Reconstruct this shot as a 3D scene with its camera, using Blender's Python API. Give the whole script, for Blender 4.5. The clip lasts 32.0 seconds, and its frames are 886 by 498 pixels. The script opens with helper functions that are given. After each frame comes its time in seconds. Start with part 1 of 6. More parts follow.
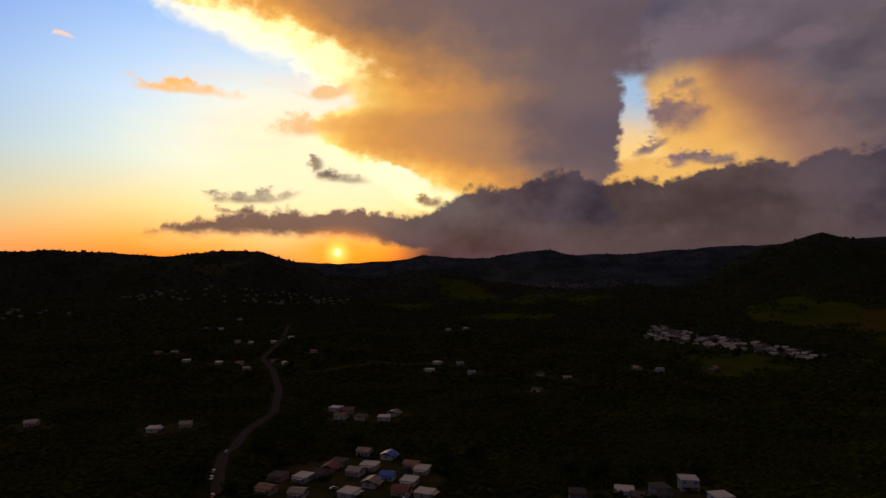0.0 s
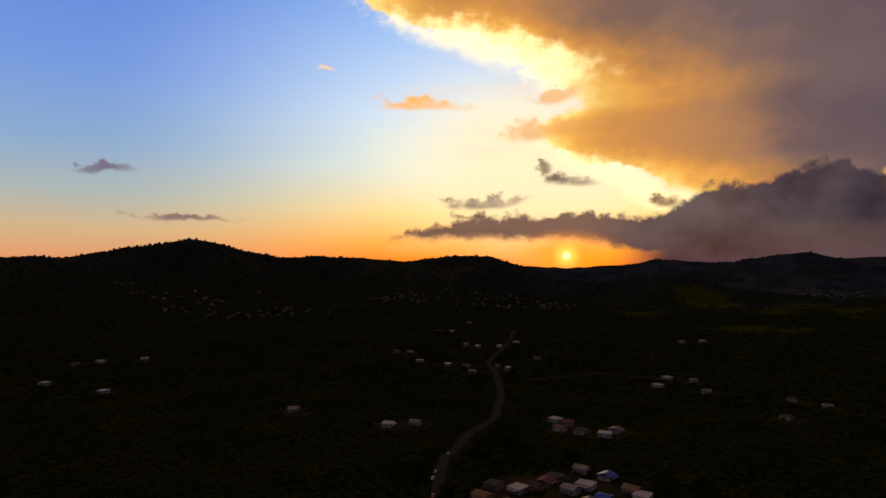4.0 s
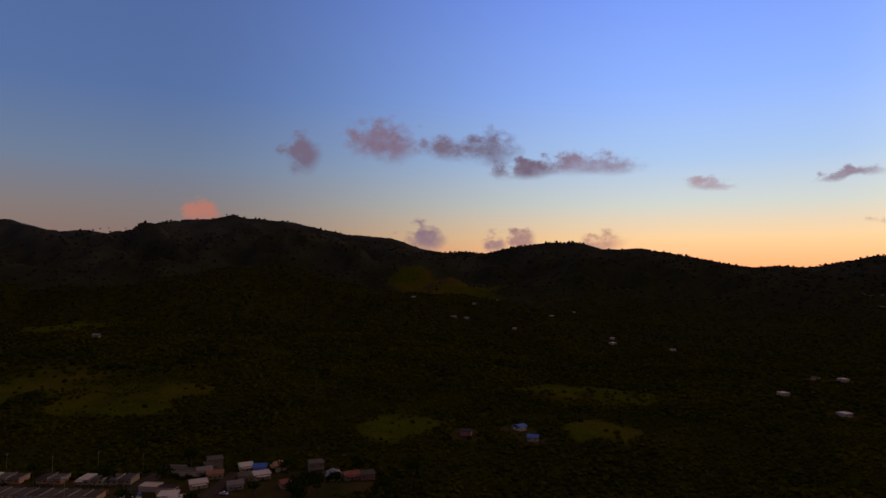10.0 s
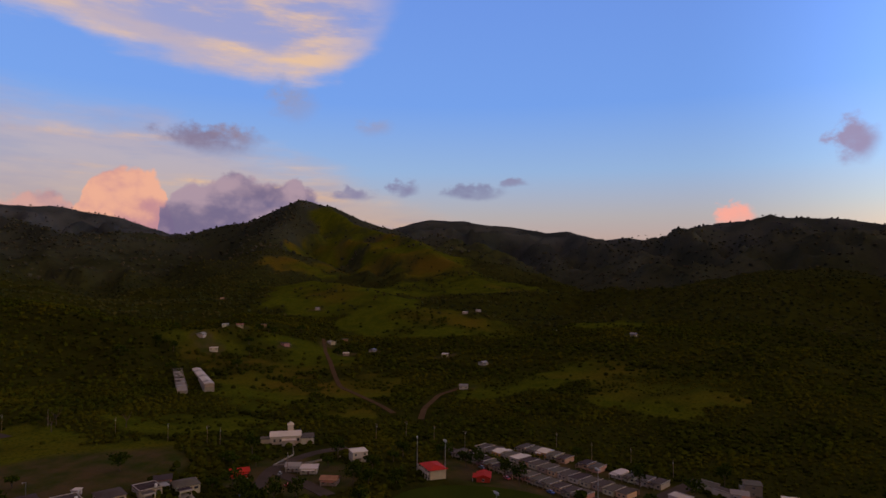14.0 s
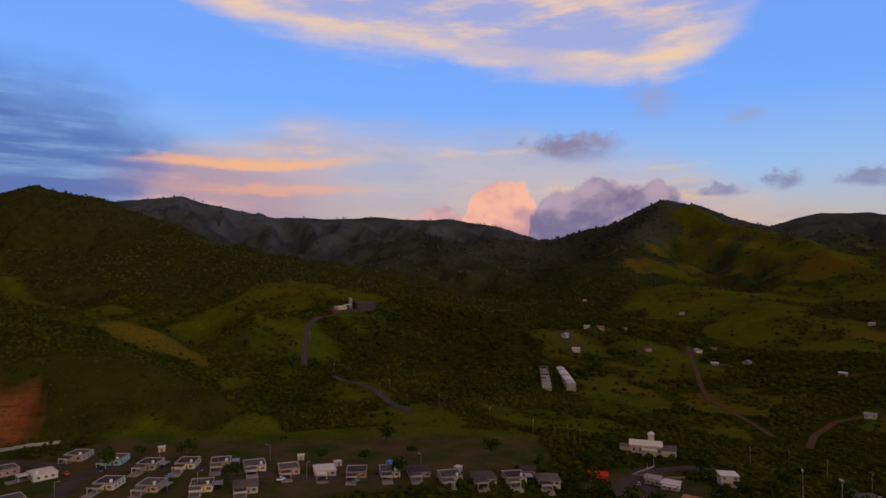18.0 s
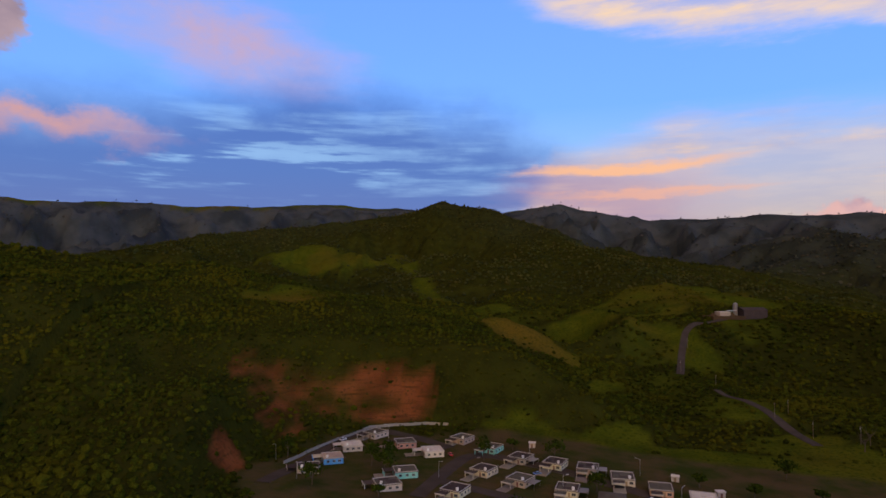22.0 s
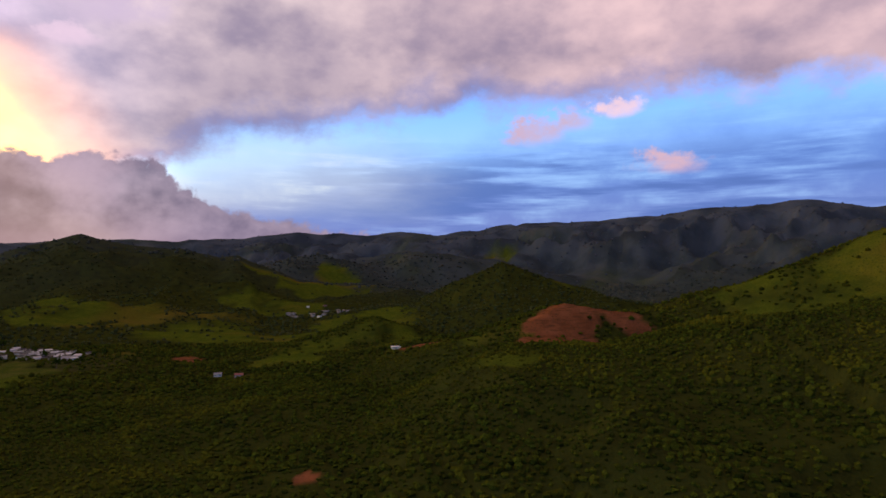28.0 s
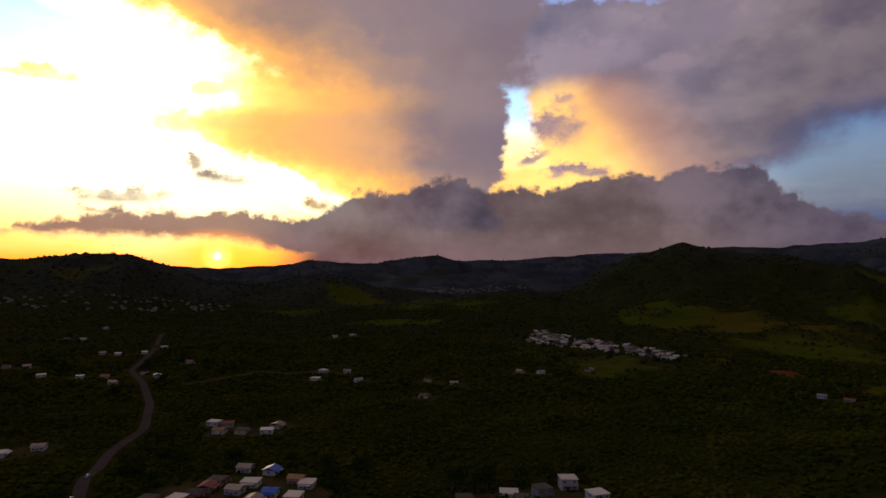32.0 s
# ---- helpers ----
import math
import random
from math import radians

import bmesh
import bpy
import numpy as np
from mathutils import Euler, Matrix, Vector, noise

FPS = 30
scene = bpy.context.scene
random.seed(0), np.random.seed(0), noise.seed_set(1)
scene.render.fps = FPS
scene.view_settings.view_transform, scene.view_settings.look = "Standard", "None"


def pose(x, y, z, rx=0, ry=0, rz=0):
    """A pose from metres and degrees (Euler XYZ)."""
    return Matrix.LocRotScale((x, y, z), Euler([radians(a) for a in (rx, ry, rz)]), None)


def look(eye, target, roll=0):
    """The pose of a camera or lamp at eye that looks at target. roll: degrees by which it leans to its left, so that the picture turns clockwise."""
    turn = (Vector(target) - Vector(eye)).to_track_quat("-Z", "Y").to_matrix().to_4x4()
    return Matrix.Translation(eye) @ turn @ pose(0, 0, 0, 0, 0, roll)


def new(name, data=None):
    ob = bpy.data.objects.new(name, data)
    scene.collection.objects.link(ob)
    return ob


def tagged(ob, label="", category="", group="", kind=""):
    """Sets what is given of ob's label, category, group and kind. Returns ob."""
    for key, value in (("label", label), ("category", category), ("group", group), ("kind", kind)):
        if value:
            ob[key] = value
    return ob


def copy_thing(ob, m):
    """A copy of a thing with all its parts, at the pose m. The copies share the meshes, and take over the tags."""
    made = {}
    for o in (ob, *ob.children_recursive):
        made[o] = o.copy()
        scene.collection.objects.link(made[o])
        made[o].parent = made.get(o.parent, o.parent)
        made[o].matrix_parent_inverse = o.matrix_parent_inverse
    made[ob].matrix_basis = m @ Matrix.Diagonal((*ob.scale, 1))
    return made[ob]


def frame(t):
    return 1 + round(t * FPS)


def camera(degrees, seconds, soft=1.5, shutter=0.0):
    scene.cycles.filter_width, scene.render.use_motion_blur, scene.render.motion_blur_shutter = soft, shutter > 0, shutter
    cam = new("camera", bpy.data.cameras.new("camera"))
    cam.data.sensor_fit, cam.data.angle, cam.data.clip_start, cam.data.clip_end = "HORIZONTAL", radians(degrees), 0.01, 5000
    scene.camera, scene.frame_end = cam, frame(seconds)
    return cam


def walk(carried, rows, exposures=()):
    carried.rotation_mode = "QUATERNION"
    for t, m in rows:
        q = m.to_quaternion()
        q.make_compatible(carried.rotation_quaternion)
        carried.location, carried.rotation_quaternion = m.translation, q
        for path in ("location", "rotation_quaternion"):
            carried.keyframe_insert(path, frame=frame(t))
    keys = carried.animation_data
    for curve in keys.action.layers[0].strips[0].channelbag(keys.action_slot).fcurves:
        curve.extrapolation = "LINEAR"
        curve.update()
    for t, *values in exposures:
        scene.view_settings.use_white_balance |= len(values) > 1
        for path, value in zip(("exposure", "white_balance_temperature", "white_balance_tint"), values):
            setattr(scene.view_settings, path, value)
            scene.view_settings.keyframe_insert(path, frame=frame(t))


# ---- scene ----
cam = camera(71.34, 32.0, soft=1.6)
# seconds, x, y, z, pitch, roll, heading
PATH = [
    (0.0, 0.0, -0.0, 110.0, 1.37, 0.20, -4.10),
    (0.5, 0.7, 0.2, 110.7, 1.44, 0.24, -3.45),
    (1.0, 0.8, 0.7, 111.4, 1.51, 0.24, -3.07),
    (1.5, 0.7, 1.3, 112.0, 1.54, 0.23, -2.51),
    (2.0, 0.1, 2.3, 112.3, 1.53, 0.27, -1.88),
    (2.5, 0.1, 4.3, 112.7, 1.52, 0.31, 0.73),
    (4.5, 9.2, 4.8, 115.1, 1.60, 0.20, 23.29),
    (5.0, 7.6, 11.4, 115.1, 1.59, 0.11, 30.13),
    (5.5, 5.9, 18.5, 115.1, 1.64, 0.09, 39.34),
    (6.0, 5.0, 24.8, 114.9, 1.69, 0.10, 47.45),
    (6.5, 4.6, 29.0, 114.8, 1.73, 0.10, 52.64),
    (7.0, 3.8, 30.9, 114.8, 1.78, 0.06, 54.53),
    (7.5, 2.7, 31.5, 114.8, 1.86, -0.04, 55.77),
    (8.0, 1.5, 31.6, 114.7, 1.89, -0.09, 56.91),
    (8.5, -0.0, 31.8, 114.7, 1.96, 0.02, 60.29),
    (9.0, -2.6, 32.9, 114.6, 2.01, 0.15, 63.85),
    (9.5, -6.2, 34.0, 114.6, 2.03, 0.34, 69.94),
    (10.0, -9.9, 34.8, 114.5, 1.99, 0.61, 79.30),
    (10.5, -14.4, 36.8, 114.5, 1.93, 0.76, 92.86),
    (11.0, -20.7, 39.4, 114.3, 1.86, 0.59, 105.78),
    (11.5, -25.5, 40.9, 113.8, 1.89, 0.46, 111.41),
    (12.0, -28.4, 40.8, 113.2, 1.94, 0.44, 113.77),
    (12.5, -31.7, 39.2, 112.5, 1.98, 0.45, 117.00),
    (13.0, -35.3, 37.1, 111.9, 1.99, 0.45, 120.33),
    (13.5, -38.3, 34.7, 111.3, 2.02, 0.51, 122.70),
    (14.0, -40.9, 32.7, 110.8, 2.00, 0.51, 126.14),
    (14.5, -43.4, 31.6, 110.4, 1.97, 0.34, 130.23),
    (16.5, -44.3, 35.3, 111.8, 1.93, 0.18, 145.69),
    (17.0, -45.6, 34.2, 111.7, 1.94, 0.19, 149.28),
    (17.5, -47.0, 32.7, 111.6, 1.98, 0.19, 153.38),
    (18.0, -48.5, 30.8, 111.4, 2.01, 0.22, 158.91),
    (18.5, -50.5, 28.2, 111.0, 2.02, 0.31, 164.59),
    (19.0, -52.5, 25.0, 110.5, 2.05, 0.36, 169.69),
    (19.5, -53.8, 21.7, 109.9, 2.12, 0.45, 173.08),
    (20.0, -54.1, 18.8, 109.2, 2.12, 0.31, 174.48),
    (20.5, -54.4, 15.6, 108.5, 2.15, 0.24, 177.20),
    (21.0, -55.2, 12.1, 107.9, 2.21, 0.24, 180.22),
    (21.5, -55.4, 8.5, 107.6, 2.24, 0.17, 184.45),
    (22.0, -56.3, 4.6, 107.7, 2.27, 0.28, 192.82),
    (22.5, -57.1, 1.1, 108.0, 2.27, 0.30, 203.98),
    (23.0, -58.3, -1.9, 108.5, 2.20, 0.38, 217.15),
    (23.5, -58.8, -4.3, 109.0, 2.18, 0.29, 228.37),
    (24.0, -58.7, -6.4, 109.5, 2.18, 0.33, 234.51),
    (24.5, -58.4, -8.2, 110.0, 1.99, 0.38, 238.68),
    (26.5, -53.4, -10.1, 112.2, 1.84, 0.60, 263.00),
    (27.0, -47.0, -10.9, 113.1, 1.65, 0.10, 272.93),
    (27.5, -39.7, -12.0, 113.9, 1.66, 0.23, 283.47),
    (28.0, -31.6, -13.4, 114.7, 1.67, 0.47, 293.40),
    (28.5, -24.2, -13.5, 115.3, 1.69, 0.58, 302.13),
    (29.0, -18.9, -11.7, 115.4, 1.69, 0.63, 309.62),
    (29.5, -15.4, -8.7, 115.0, 1.72, 0.66, 316.42),
    (30.0, -12.8, -5.8, 114.3, 1.79, 0.77, 322.64),
    (30.5, -10.4, -3.2, 113.5, 1.78, 0.85, 328.89),
    (31.0, -7.1, -0.8, 112.7, 1.79, 0.82, 335.36),
    (31.5, -3.8, 1.2, 111.9, 1.87, 0.62, 341.29),
    (32.0, -0.7, 2.6, 111.2, 1.91, 0.52, 345.53),
]
EXPOSURES = [(0.0, -1.2, 6900, 15), (2.5, -1.2, 6900, 15), (5.0, -1.4, 7500, 22), (6.0, -1.56, 7800, 25), (8.0, -1.22, 7900, 25), (9.0, -1.02, 7900, 25), (10.0, -0.7, 7700, 22), (11.0, 0.0, 7400, 19), (13.0, 0.38, 7150, 16), (16.0, 0.45, 6850, 13), (18.0, 0.55, 6650, 11), (22.0, 0.75, 6400, 9), (25.0, 1.05, 6450, 11), (28.0, 1.15, 6450, 10), (29.0, 0.98, 6450, 10), (30.0, 0.66, 6400, 9), (31.0, 0.26, 6400, 9), (32.0, -0.32, 6500, 10)]
walk(cam, [(t, look((x, y, z), (x - math.sin(radians(h)) * math.cos(radians(p)),
                                y + math.cos(radians(h)) * math.cos(radians(p)), z + math.sin(radians(p))), roll=r))
           for t, x, y, z, p, r, h in PATH], EXPOSURES)

# ---- world: dusk sky with its clouds ----
SUN_AZ, SUN_EL = 5.6, 1.0


def lin(r, g, b, stops=-1.4):
    """Display colour 0..255, seen at that exposure, as scene-linear radiance."""
    return tuple((c / 255 / 12.92 if c < 10 else ((c / 255 + 0.055) / 1.055) ** 2.4) / 2 ** stops for c in (r, g, b)) + (1.0,)


world = bpy.data.worlds.new("dusk_sky")
scene.world = world
world.use_nodes = True
wt = world.node_tree
wt.nodes.clear()


def wn(kind, **props):
    n = wt.nodes.new("ShaderNode" + kind)
    for k, v in props.items():
        if k == "operation":
            n.operation = v
        elif k == "data_type":
            n.data_type = v
        elif k == "vector_type":
            n.vector_type = v
    return n


def put(sock, v):
    if isinstance(v, bpy.types.NodeSocket):
        wt.links.new(v, sock)
    else:
        sock.default_value = v


def m(op, a, b=0.0, c=0.0):
    n = wn("Math", operation=op)
    for i, v in enumerate((a, b, c)):
        put(n.inputs[i], v)
    return n.outputs[0]


def smooth(x, lo, hi):
    n = wn("MapRange")
    n.interpolation_type, n.clamp = "SMOOTHSTEP", False
    for i, v in enumerate((x, lo, hi, 0.0, 1.0)):
        put(n.inputs[i], v)
    return n.outputs[0]


def ramp(x, stops, lo=0.0, hi=1.0, ease=False):
    """stops: (position between lo and hi, colour)."""
    n = wn("ValToRGB")
    r = n.color_ramp
    r.interpolation = "EASE" if ease else "LINEAR"
    stops = sorted(stops, key=lambda s: s[0])
    while len(r.elements) < len(stops):
        r.elements.new(0.5)
    for e, (p, col) in zip(r.elements, stops):
        e.position = (p - lo) / (hi - lo)
        e.color = col if not isinstance(col, (int, float)) else (col, col, col, 1)
    put(n.inputs[0], m("DIVIDE", m("SUBTRACT", x, lo), hi - lo))
    return n.outputs[0]


def level(x, stops, lo, hi):
    """A ramp of plain numbers."""
    n = wn("SeparateColor")
    put(n.inputs[0], ramp(x, stops, lo, hi))
    return n.outputs[0]


def mix(f, a, b, add=False):
    n = wn("Mix", data_type="RGBA")
    n.blend_type = "ADD" if add else "MIX"
    put(n.inputs[0], f)
    put(n.inputs[6], a)
    put(n.inputs[7], b)
    return n.outputs[2]


def cloud_noise(scale, detail, rough, stretch, seed):
    v = wn("VectorMath", operation="MULTIPLY")
    put(v.inputs[0], way)
    v.inputs[1].default_value = stretch
    n = wn("TexNoise")
    n.noise_dimensions = "4D"
    put(n.inputs["Vector"], v.outputs[0])
    n.inputs["W"].default_value = seed
    n.inputs["Scale"].default_value = scale
    n.inputs["Detail"].default_value = detail
    n.inputs["Roughness"].default_value = rough
    return n.outputs


way = wn("TexCoord").outputs["Generated"]
xyz = wn("SeparateXYZ")
put(xyz.inputs[0], way)
el = m("MULTIPLY", m("ARCSINE", xyz.outputs[2]), 57.29578)
az = m("MULTIPLY", m("ARCTAN2", m("MULTIPLY", xyz.outputs[0], -1.0), xyz.outputs[1]), 57.29578)

# billows, wisps and fine curls, used to fray every cloud
billow = cloud_noise(9.0, 7.0, 0.55, (1, 1, 1.5), 1.0)
wisp = cloud_noise(5.0, 8.0, 0.6, (1, 1, 5.0), 2.0)
curl = cloud_noise(34.0, 4.0, 0.6, (1, 1, 1.4), 3.0)
bil_rgb = wn("SeparateColor")
put(bil_rgb.inputs[0], billow["Color"])
wis_rgb = wn("SeparateColor")
put(wis_rgb.inputs[0], wisp["Color"])
fine = m("SUBTRACT", curl["Fac"], 0.5)


def warped(base, chan, deg, finely):
    return m("ADD", base, m("ADD", m("MULTIPLY", m("SUBTRACT", chan, 0.5), deg), m("MULTIPLY", fine, finely)))


az_b, el_b = warped(az, bil_rgb.outputs[0], 15.0, 3.0), warped(el, bil_rgb.outputs[1], 9.0, 2.6)
az_w, el_w = warped(az, wis_rgb.outputs[0], 14.0, 0.8), warped(el, wis_rgb.outputs[1], 4.0, 0.7)
az_s, el_s = warped(az, bil_rgb.outputs[0], 2.6, 2.4), warped(el, bil_rgb.outputs[1], 1.8, 1.8)


def pair(a, e):
    n = wn("CombineXYZ")
    put(n.inputs[0], a)
    put(n.inputs[1], e)
    return n.outputs[0]


def both(a, e):
    """Bearing and elevation as a vector, counted round from the north and round from the south."""
    return pair(a, e), pair(m("WRAP", a, 360.0, 0.0), e)


KINDS = {"billow": both(az_b, el_b), "wisp": both(az_w, el_w), "small": both(az_s, el_s)}
fray = m("MULTIPLY", fine, 2.4)


def patch(kind, az0, el0, wide, high, tilt=0.0, soft=0.35, after=None):
    """How much of a cloud with that centre and half-size covers each direction. after: a colour that is worked out before it, which saves memory."""
    from_south = 90 < az0 < 270
    n = wn("Mapping")
    n.vector_type = "TEXTURE"
    spot = KINDS[kind][1 if from_south else 0]
    if after is not None:
        order_ = wn("VectorMath", operation="MULTIPLY_ADD")
        put(order_.inputs[0], after)
        order_.inputs[1].default_value = (1e-9, 1e-9, 1e-9)
        put(order_.inputs[2], spot)
        spot = order_.outputs[0]
    put(n.inputs["Vector"], spot)
    n.inputs["Location"].default_value = (az0 if from_south else (az0 + 180) % 360 - 180, el0, 0.0)
    n.inputs["Rotation"].default_value = (0.0, 0.0, math.atan(tilt))
    n.inputs["Scale"].default_value = (wide, high, 1.0)
    length = wn("VectorMath", operation="LENGTH")
    put(length.inputs[0], n.outputs[0])
    r = length.outputs["Value"]
    if kind == "small":
        r = m("ADD", r, fray)
    n = wn("MapRange")
    n.interpolation_type, n.clamp = "SMOOTHSTEP", False
    for i, v in enumerate((r, 1.0 - soft, 1.0 + soft, 1.0, 0.0)):
        put(n.inputs[i], v)
    return n.outputs[0]


# clear sky: one ramp towards the sun, one away from it
toward = ramp(el, [(-4, lin(150, 90, 50)), (0.3, lin(255, 128, 14)), (2.0, lin(252, 166, 52)), (5, lin(244, 218, 140)), (9, lin(220, 236, 220)),
                   (14, lin(202, 230, 246)), (22, lin(142, 188, 244)), (36, lin(45, 75, 140)), (55, lin(15, 28, 62)), (90, lin(9, 18, 42))], -10, 90)
side = ramp(el, [(-4, lin(120, 90, 80)), (0.5, lin(215, 150, 105)), (3, lin(194, 172, 134)), (6, lin(156, 174, 176)), (10, lin(124, 162, 202)), (16, lin(102, 146, 218)),
                 (24, lin(84, 126, 212)), (36, lin(36, 62, 130)), (55, lin(14, 26, 60)), (90, lin(9, 18, 42))], -10, 90)
away = ramp(el, [(-4, lin(90, 90, 110, 0.7)), (2, lin(200, 172, 165, 0.7)), (5, lin(185, 185, 195, 0.7)), (9, lin(145, 185, 235, 0.6)), (15, lin(110, 165, 250, 0.6)), (24, lin(105, 155, 245, 0.6)),
                 (36, lin(62, 100, 185, 0.6)), (55, lin(22, 40, 86, 0.6)), (90, lin(13, 26, 60, 0.6))], -10, 90)
from_sun = m("ABSOLUTE", m("WRAP", m("SUBTRACT", az, SUN_AZ), 180.0, -180.0))
sky = mix(smooth(from_sun, 8.0, 42.0), toward, side)
sky = mix(smooth(from_sun, 50.0, 100.0), sky, away)
# behind the cloud bank the northern sky is already blue
sky = mix(smooth(m("WRAP", m("SUBTRACT", az, SUN_AZ), 180.0, -180.0), -34.0, -52.0), sky, away)
nishita = wn("TexSky")
nishita.sky_type = "NISHITA"
nishita.sun_disc = False
nishita.sun_elevation = radians(SUN_EL)
nishita.sun_rotation = radians(-SUN_AZ)
nishita.air_density, nishita.dust_density, nishita.ozone_density = 1.0, 1.5, 2.0
sky = mix(0.05, sky, nishita.outputs[0], add=True)

lump = billow["Fac"]


def turn_from(a0, a=None):
    """Bearing from a0, between -180 and 180."""
    return m("WRAP", m("SUBTRACT", az if a is None else a, a0), 180.0, -180.0)


def shifted_noise(offset, scale, detail, rough, stretch, seed):
    v = wn("VectorMath", operation="ADD")
    put(v.inputs[0], way)
    v.inputs[1].default_value = offset
    v2 = wn("VectorMath", operation="MULTIPLY")
    put(v2.inputs[0], v.outputs[0])
    v2.inputs[1].default_value = stretch
    n = wn("TexNoise")
    n.noise_dimensions = "4D"
    put(n.inputs["Vector"], v2.outputs[0])
    for key, val in (("W", seed), ("Scale", scale), ("Detail", detail), ("Roughness", rough)):
        n.inputs[key].default_value = val
    return n.outputs["Fac"]


# rounded heads for the cumulus: cells with smaller cells on them
cells = wn("TexVoronoi")
cells.normalize = True
wob = wn("VectorMath", operation="MULTIPLY_ADD")
put(wob.inputs[0], billow["Color"])
wob.inputs[1].default_value = (0.05, 0.05, 0.05)
put(wob.inputs[2], way)
put(cells.inputs["Vector"], wob.outputs[0])
for key, val in (("Scale", 15.0), ("Detail", 3.0), ("Roughness", 0.55), ("Lacunarity", 2.3)):
    cells.inputs[key].default_value = val
puff = m("SUBTRACT", 0.36, cells.outputs["Distance"])
small_cells = wn("TexVoronoi")
small_cells.normalize = True
put(small_cells.inputs["Vector"], wob.outputs[0])
for key, val in (("Scale", 42.0), ("Detail", 2.0), ("Roughness", 0.5), ("Lacunarity", 2.2)):
    small_cells.inputs[key].default_value = val
head = m("ADD", m("MULTIPLY", puff, 0.5), m("MULTIPLY", m("SUBTRACT", 0.36, small_cells.outputs["Distance"]), 0.5))

# side light on the swells: where the cloud thins upward and towards the sun it is bright
SWELL = (7.0, 5.0, 0.5, (1, 1, 1.6), 5.0)
swell_here = shifted_noise((0, 0, 0), *SWELL)
swell_up = shifted_noise((-0.002, 0.018, 0.022), *SWELL)
lit = smooth(m("ADD", m("MULTIPLY", m("SUBTRACT", swell_here, swell_up), 4.2), m("MULTIPLY", puff, 0.45)), -0.6, 0.6)
soft_lit = smooth(swell_here, 0.25, 0.75)
streaks = cloud_noise(4.2, 6.0, 0.55, (1, 1, 10.0), 12.0)["Fac"]
streak_hi = m("MULTIPLY", smooth(streaks, 0.47, 0.68), smooth(lump, 0.36, 0.6))


def mass(stops, az0, span, soft, above=True, round_=0.0, bil=2.0, frayed=1.0, wispy=0.0):
    """A cloud mass above or below a line of (bearing, elevation): its rim swells in heads, billows and fine curls."""
    u = m("ADD", turn_from(az0), m("ADD", m("MULTIPLY", m("SUBTRACT", bil_rgb.outputs[0], 0.5), bil * 1.6), m("MULTIPLY", fine, frayed)))
    line = m("MULTIPLY", level(u, [((p - az0 + 180) % 360 - 180, (v + 10) / 50.0) for p, v in stops], -span, span), 50.0)
    height_ = m("ADD", el, 10.0)
    d = m("SUBTRACT", height_, line) if above else m("SUBTRACT", line, height_)
    d = m("ADD", d, m("MULTIPLY", m("SUBTRACT", bil_rgb.outputs[1], 0.5), bil))
    d = m("ADD", d, m("ADD", m("MULTIPLY", head, round_), m("MULTIPLY", fine, frayed)))
    if wispy:
        d = m("ADD", d, m("MULTIPLY", m("SUBTRACT", wis_rgb.outputs[1], 0.5), wispy))
    return smooth(d, -soft, soft), d


# veil of stratus in the east and north-east, with brighter streaks and darker bars
veil, _ = mass([(158, -10.0), (164, 0.0), (176, 8.0), (183, 11.0), (190, 14.2), (198, 15.2), (206, 16.4), (216, 14.0), (240, 12.0), (270, 12.0), (290, 10.0), (304, 8.6), (316, 5.0), (322, 0.0), (328, -10.0)], 240.0, 90.0, 3.6, above=False, bil=5.0, frayed=0.8)
veil_col = mix(m("MULTIPLY", streak_hi, 0.7), lin(80, 112, 190, 0.85), lin(152, 192, 242, 0.85))
sky = mix(m("MULTIPLY", veil, 0.86), sky, veil_col)
bar = m("MULTIPLY", patch("wisp", 278.0, 6.6, 26.0, 3.4, 0.0, 0.6), smooth(streaks, 0.56, 0.42))
sky = mix(m("MULTIPLY", bar, 0.75), sky, lin(84, 112, 178, 1.0))
cream = m("MULTIPLY", patch("wisp", 307.0, 8.4, 11.0, 3.4, 0.06, 0.7), m("ADD", 0.35, m("MULTIPLY", streak_hi, 0.6)))
sky = mix(cream, sky, lin(224, 228, 226, 0.95))
bright = m("MULTIPLY", patch("wisp", 210.0, 9.8, 14.0, 2.2, 0.0, 0.6), smooth(streaks, 0.5, 0.58))
sky = mix(m("MULTIPLY", bright, 0.75), sky, lin(160, 202, 250, 0.85))

# bright sky and glow round the sun, with thin wisps above it
glow = patch("wisp", SUN_AZ + 3.0, 9.5, 10.0, 6.5, 0.0, 0.75)
sky = mix(m("MULTIPLY", glow, 0.85), sky, lin(250, 238, 194))
thin = m("MULTIPLY", patch("wisp", 12.0, 14.5, 8.0, 4.5, 0.1, 0.8), smooth(wisp["Fac"], 0.44, 0.62))
sky = mix(m("MULTIPLY", thin, 0.55), sky, lin(238, 218, 196))

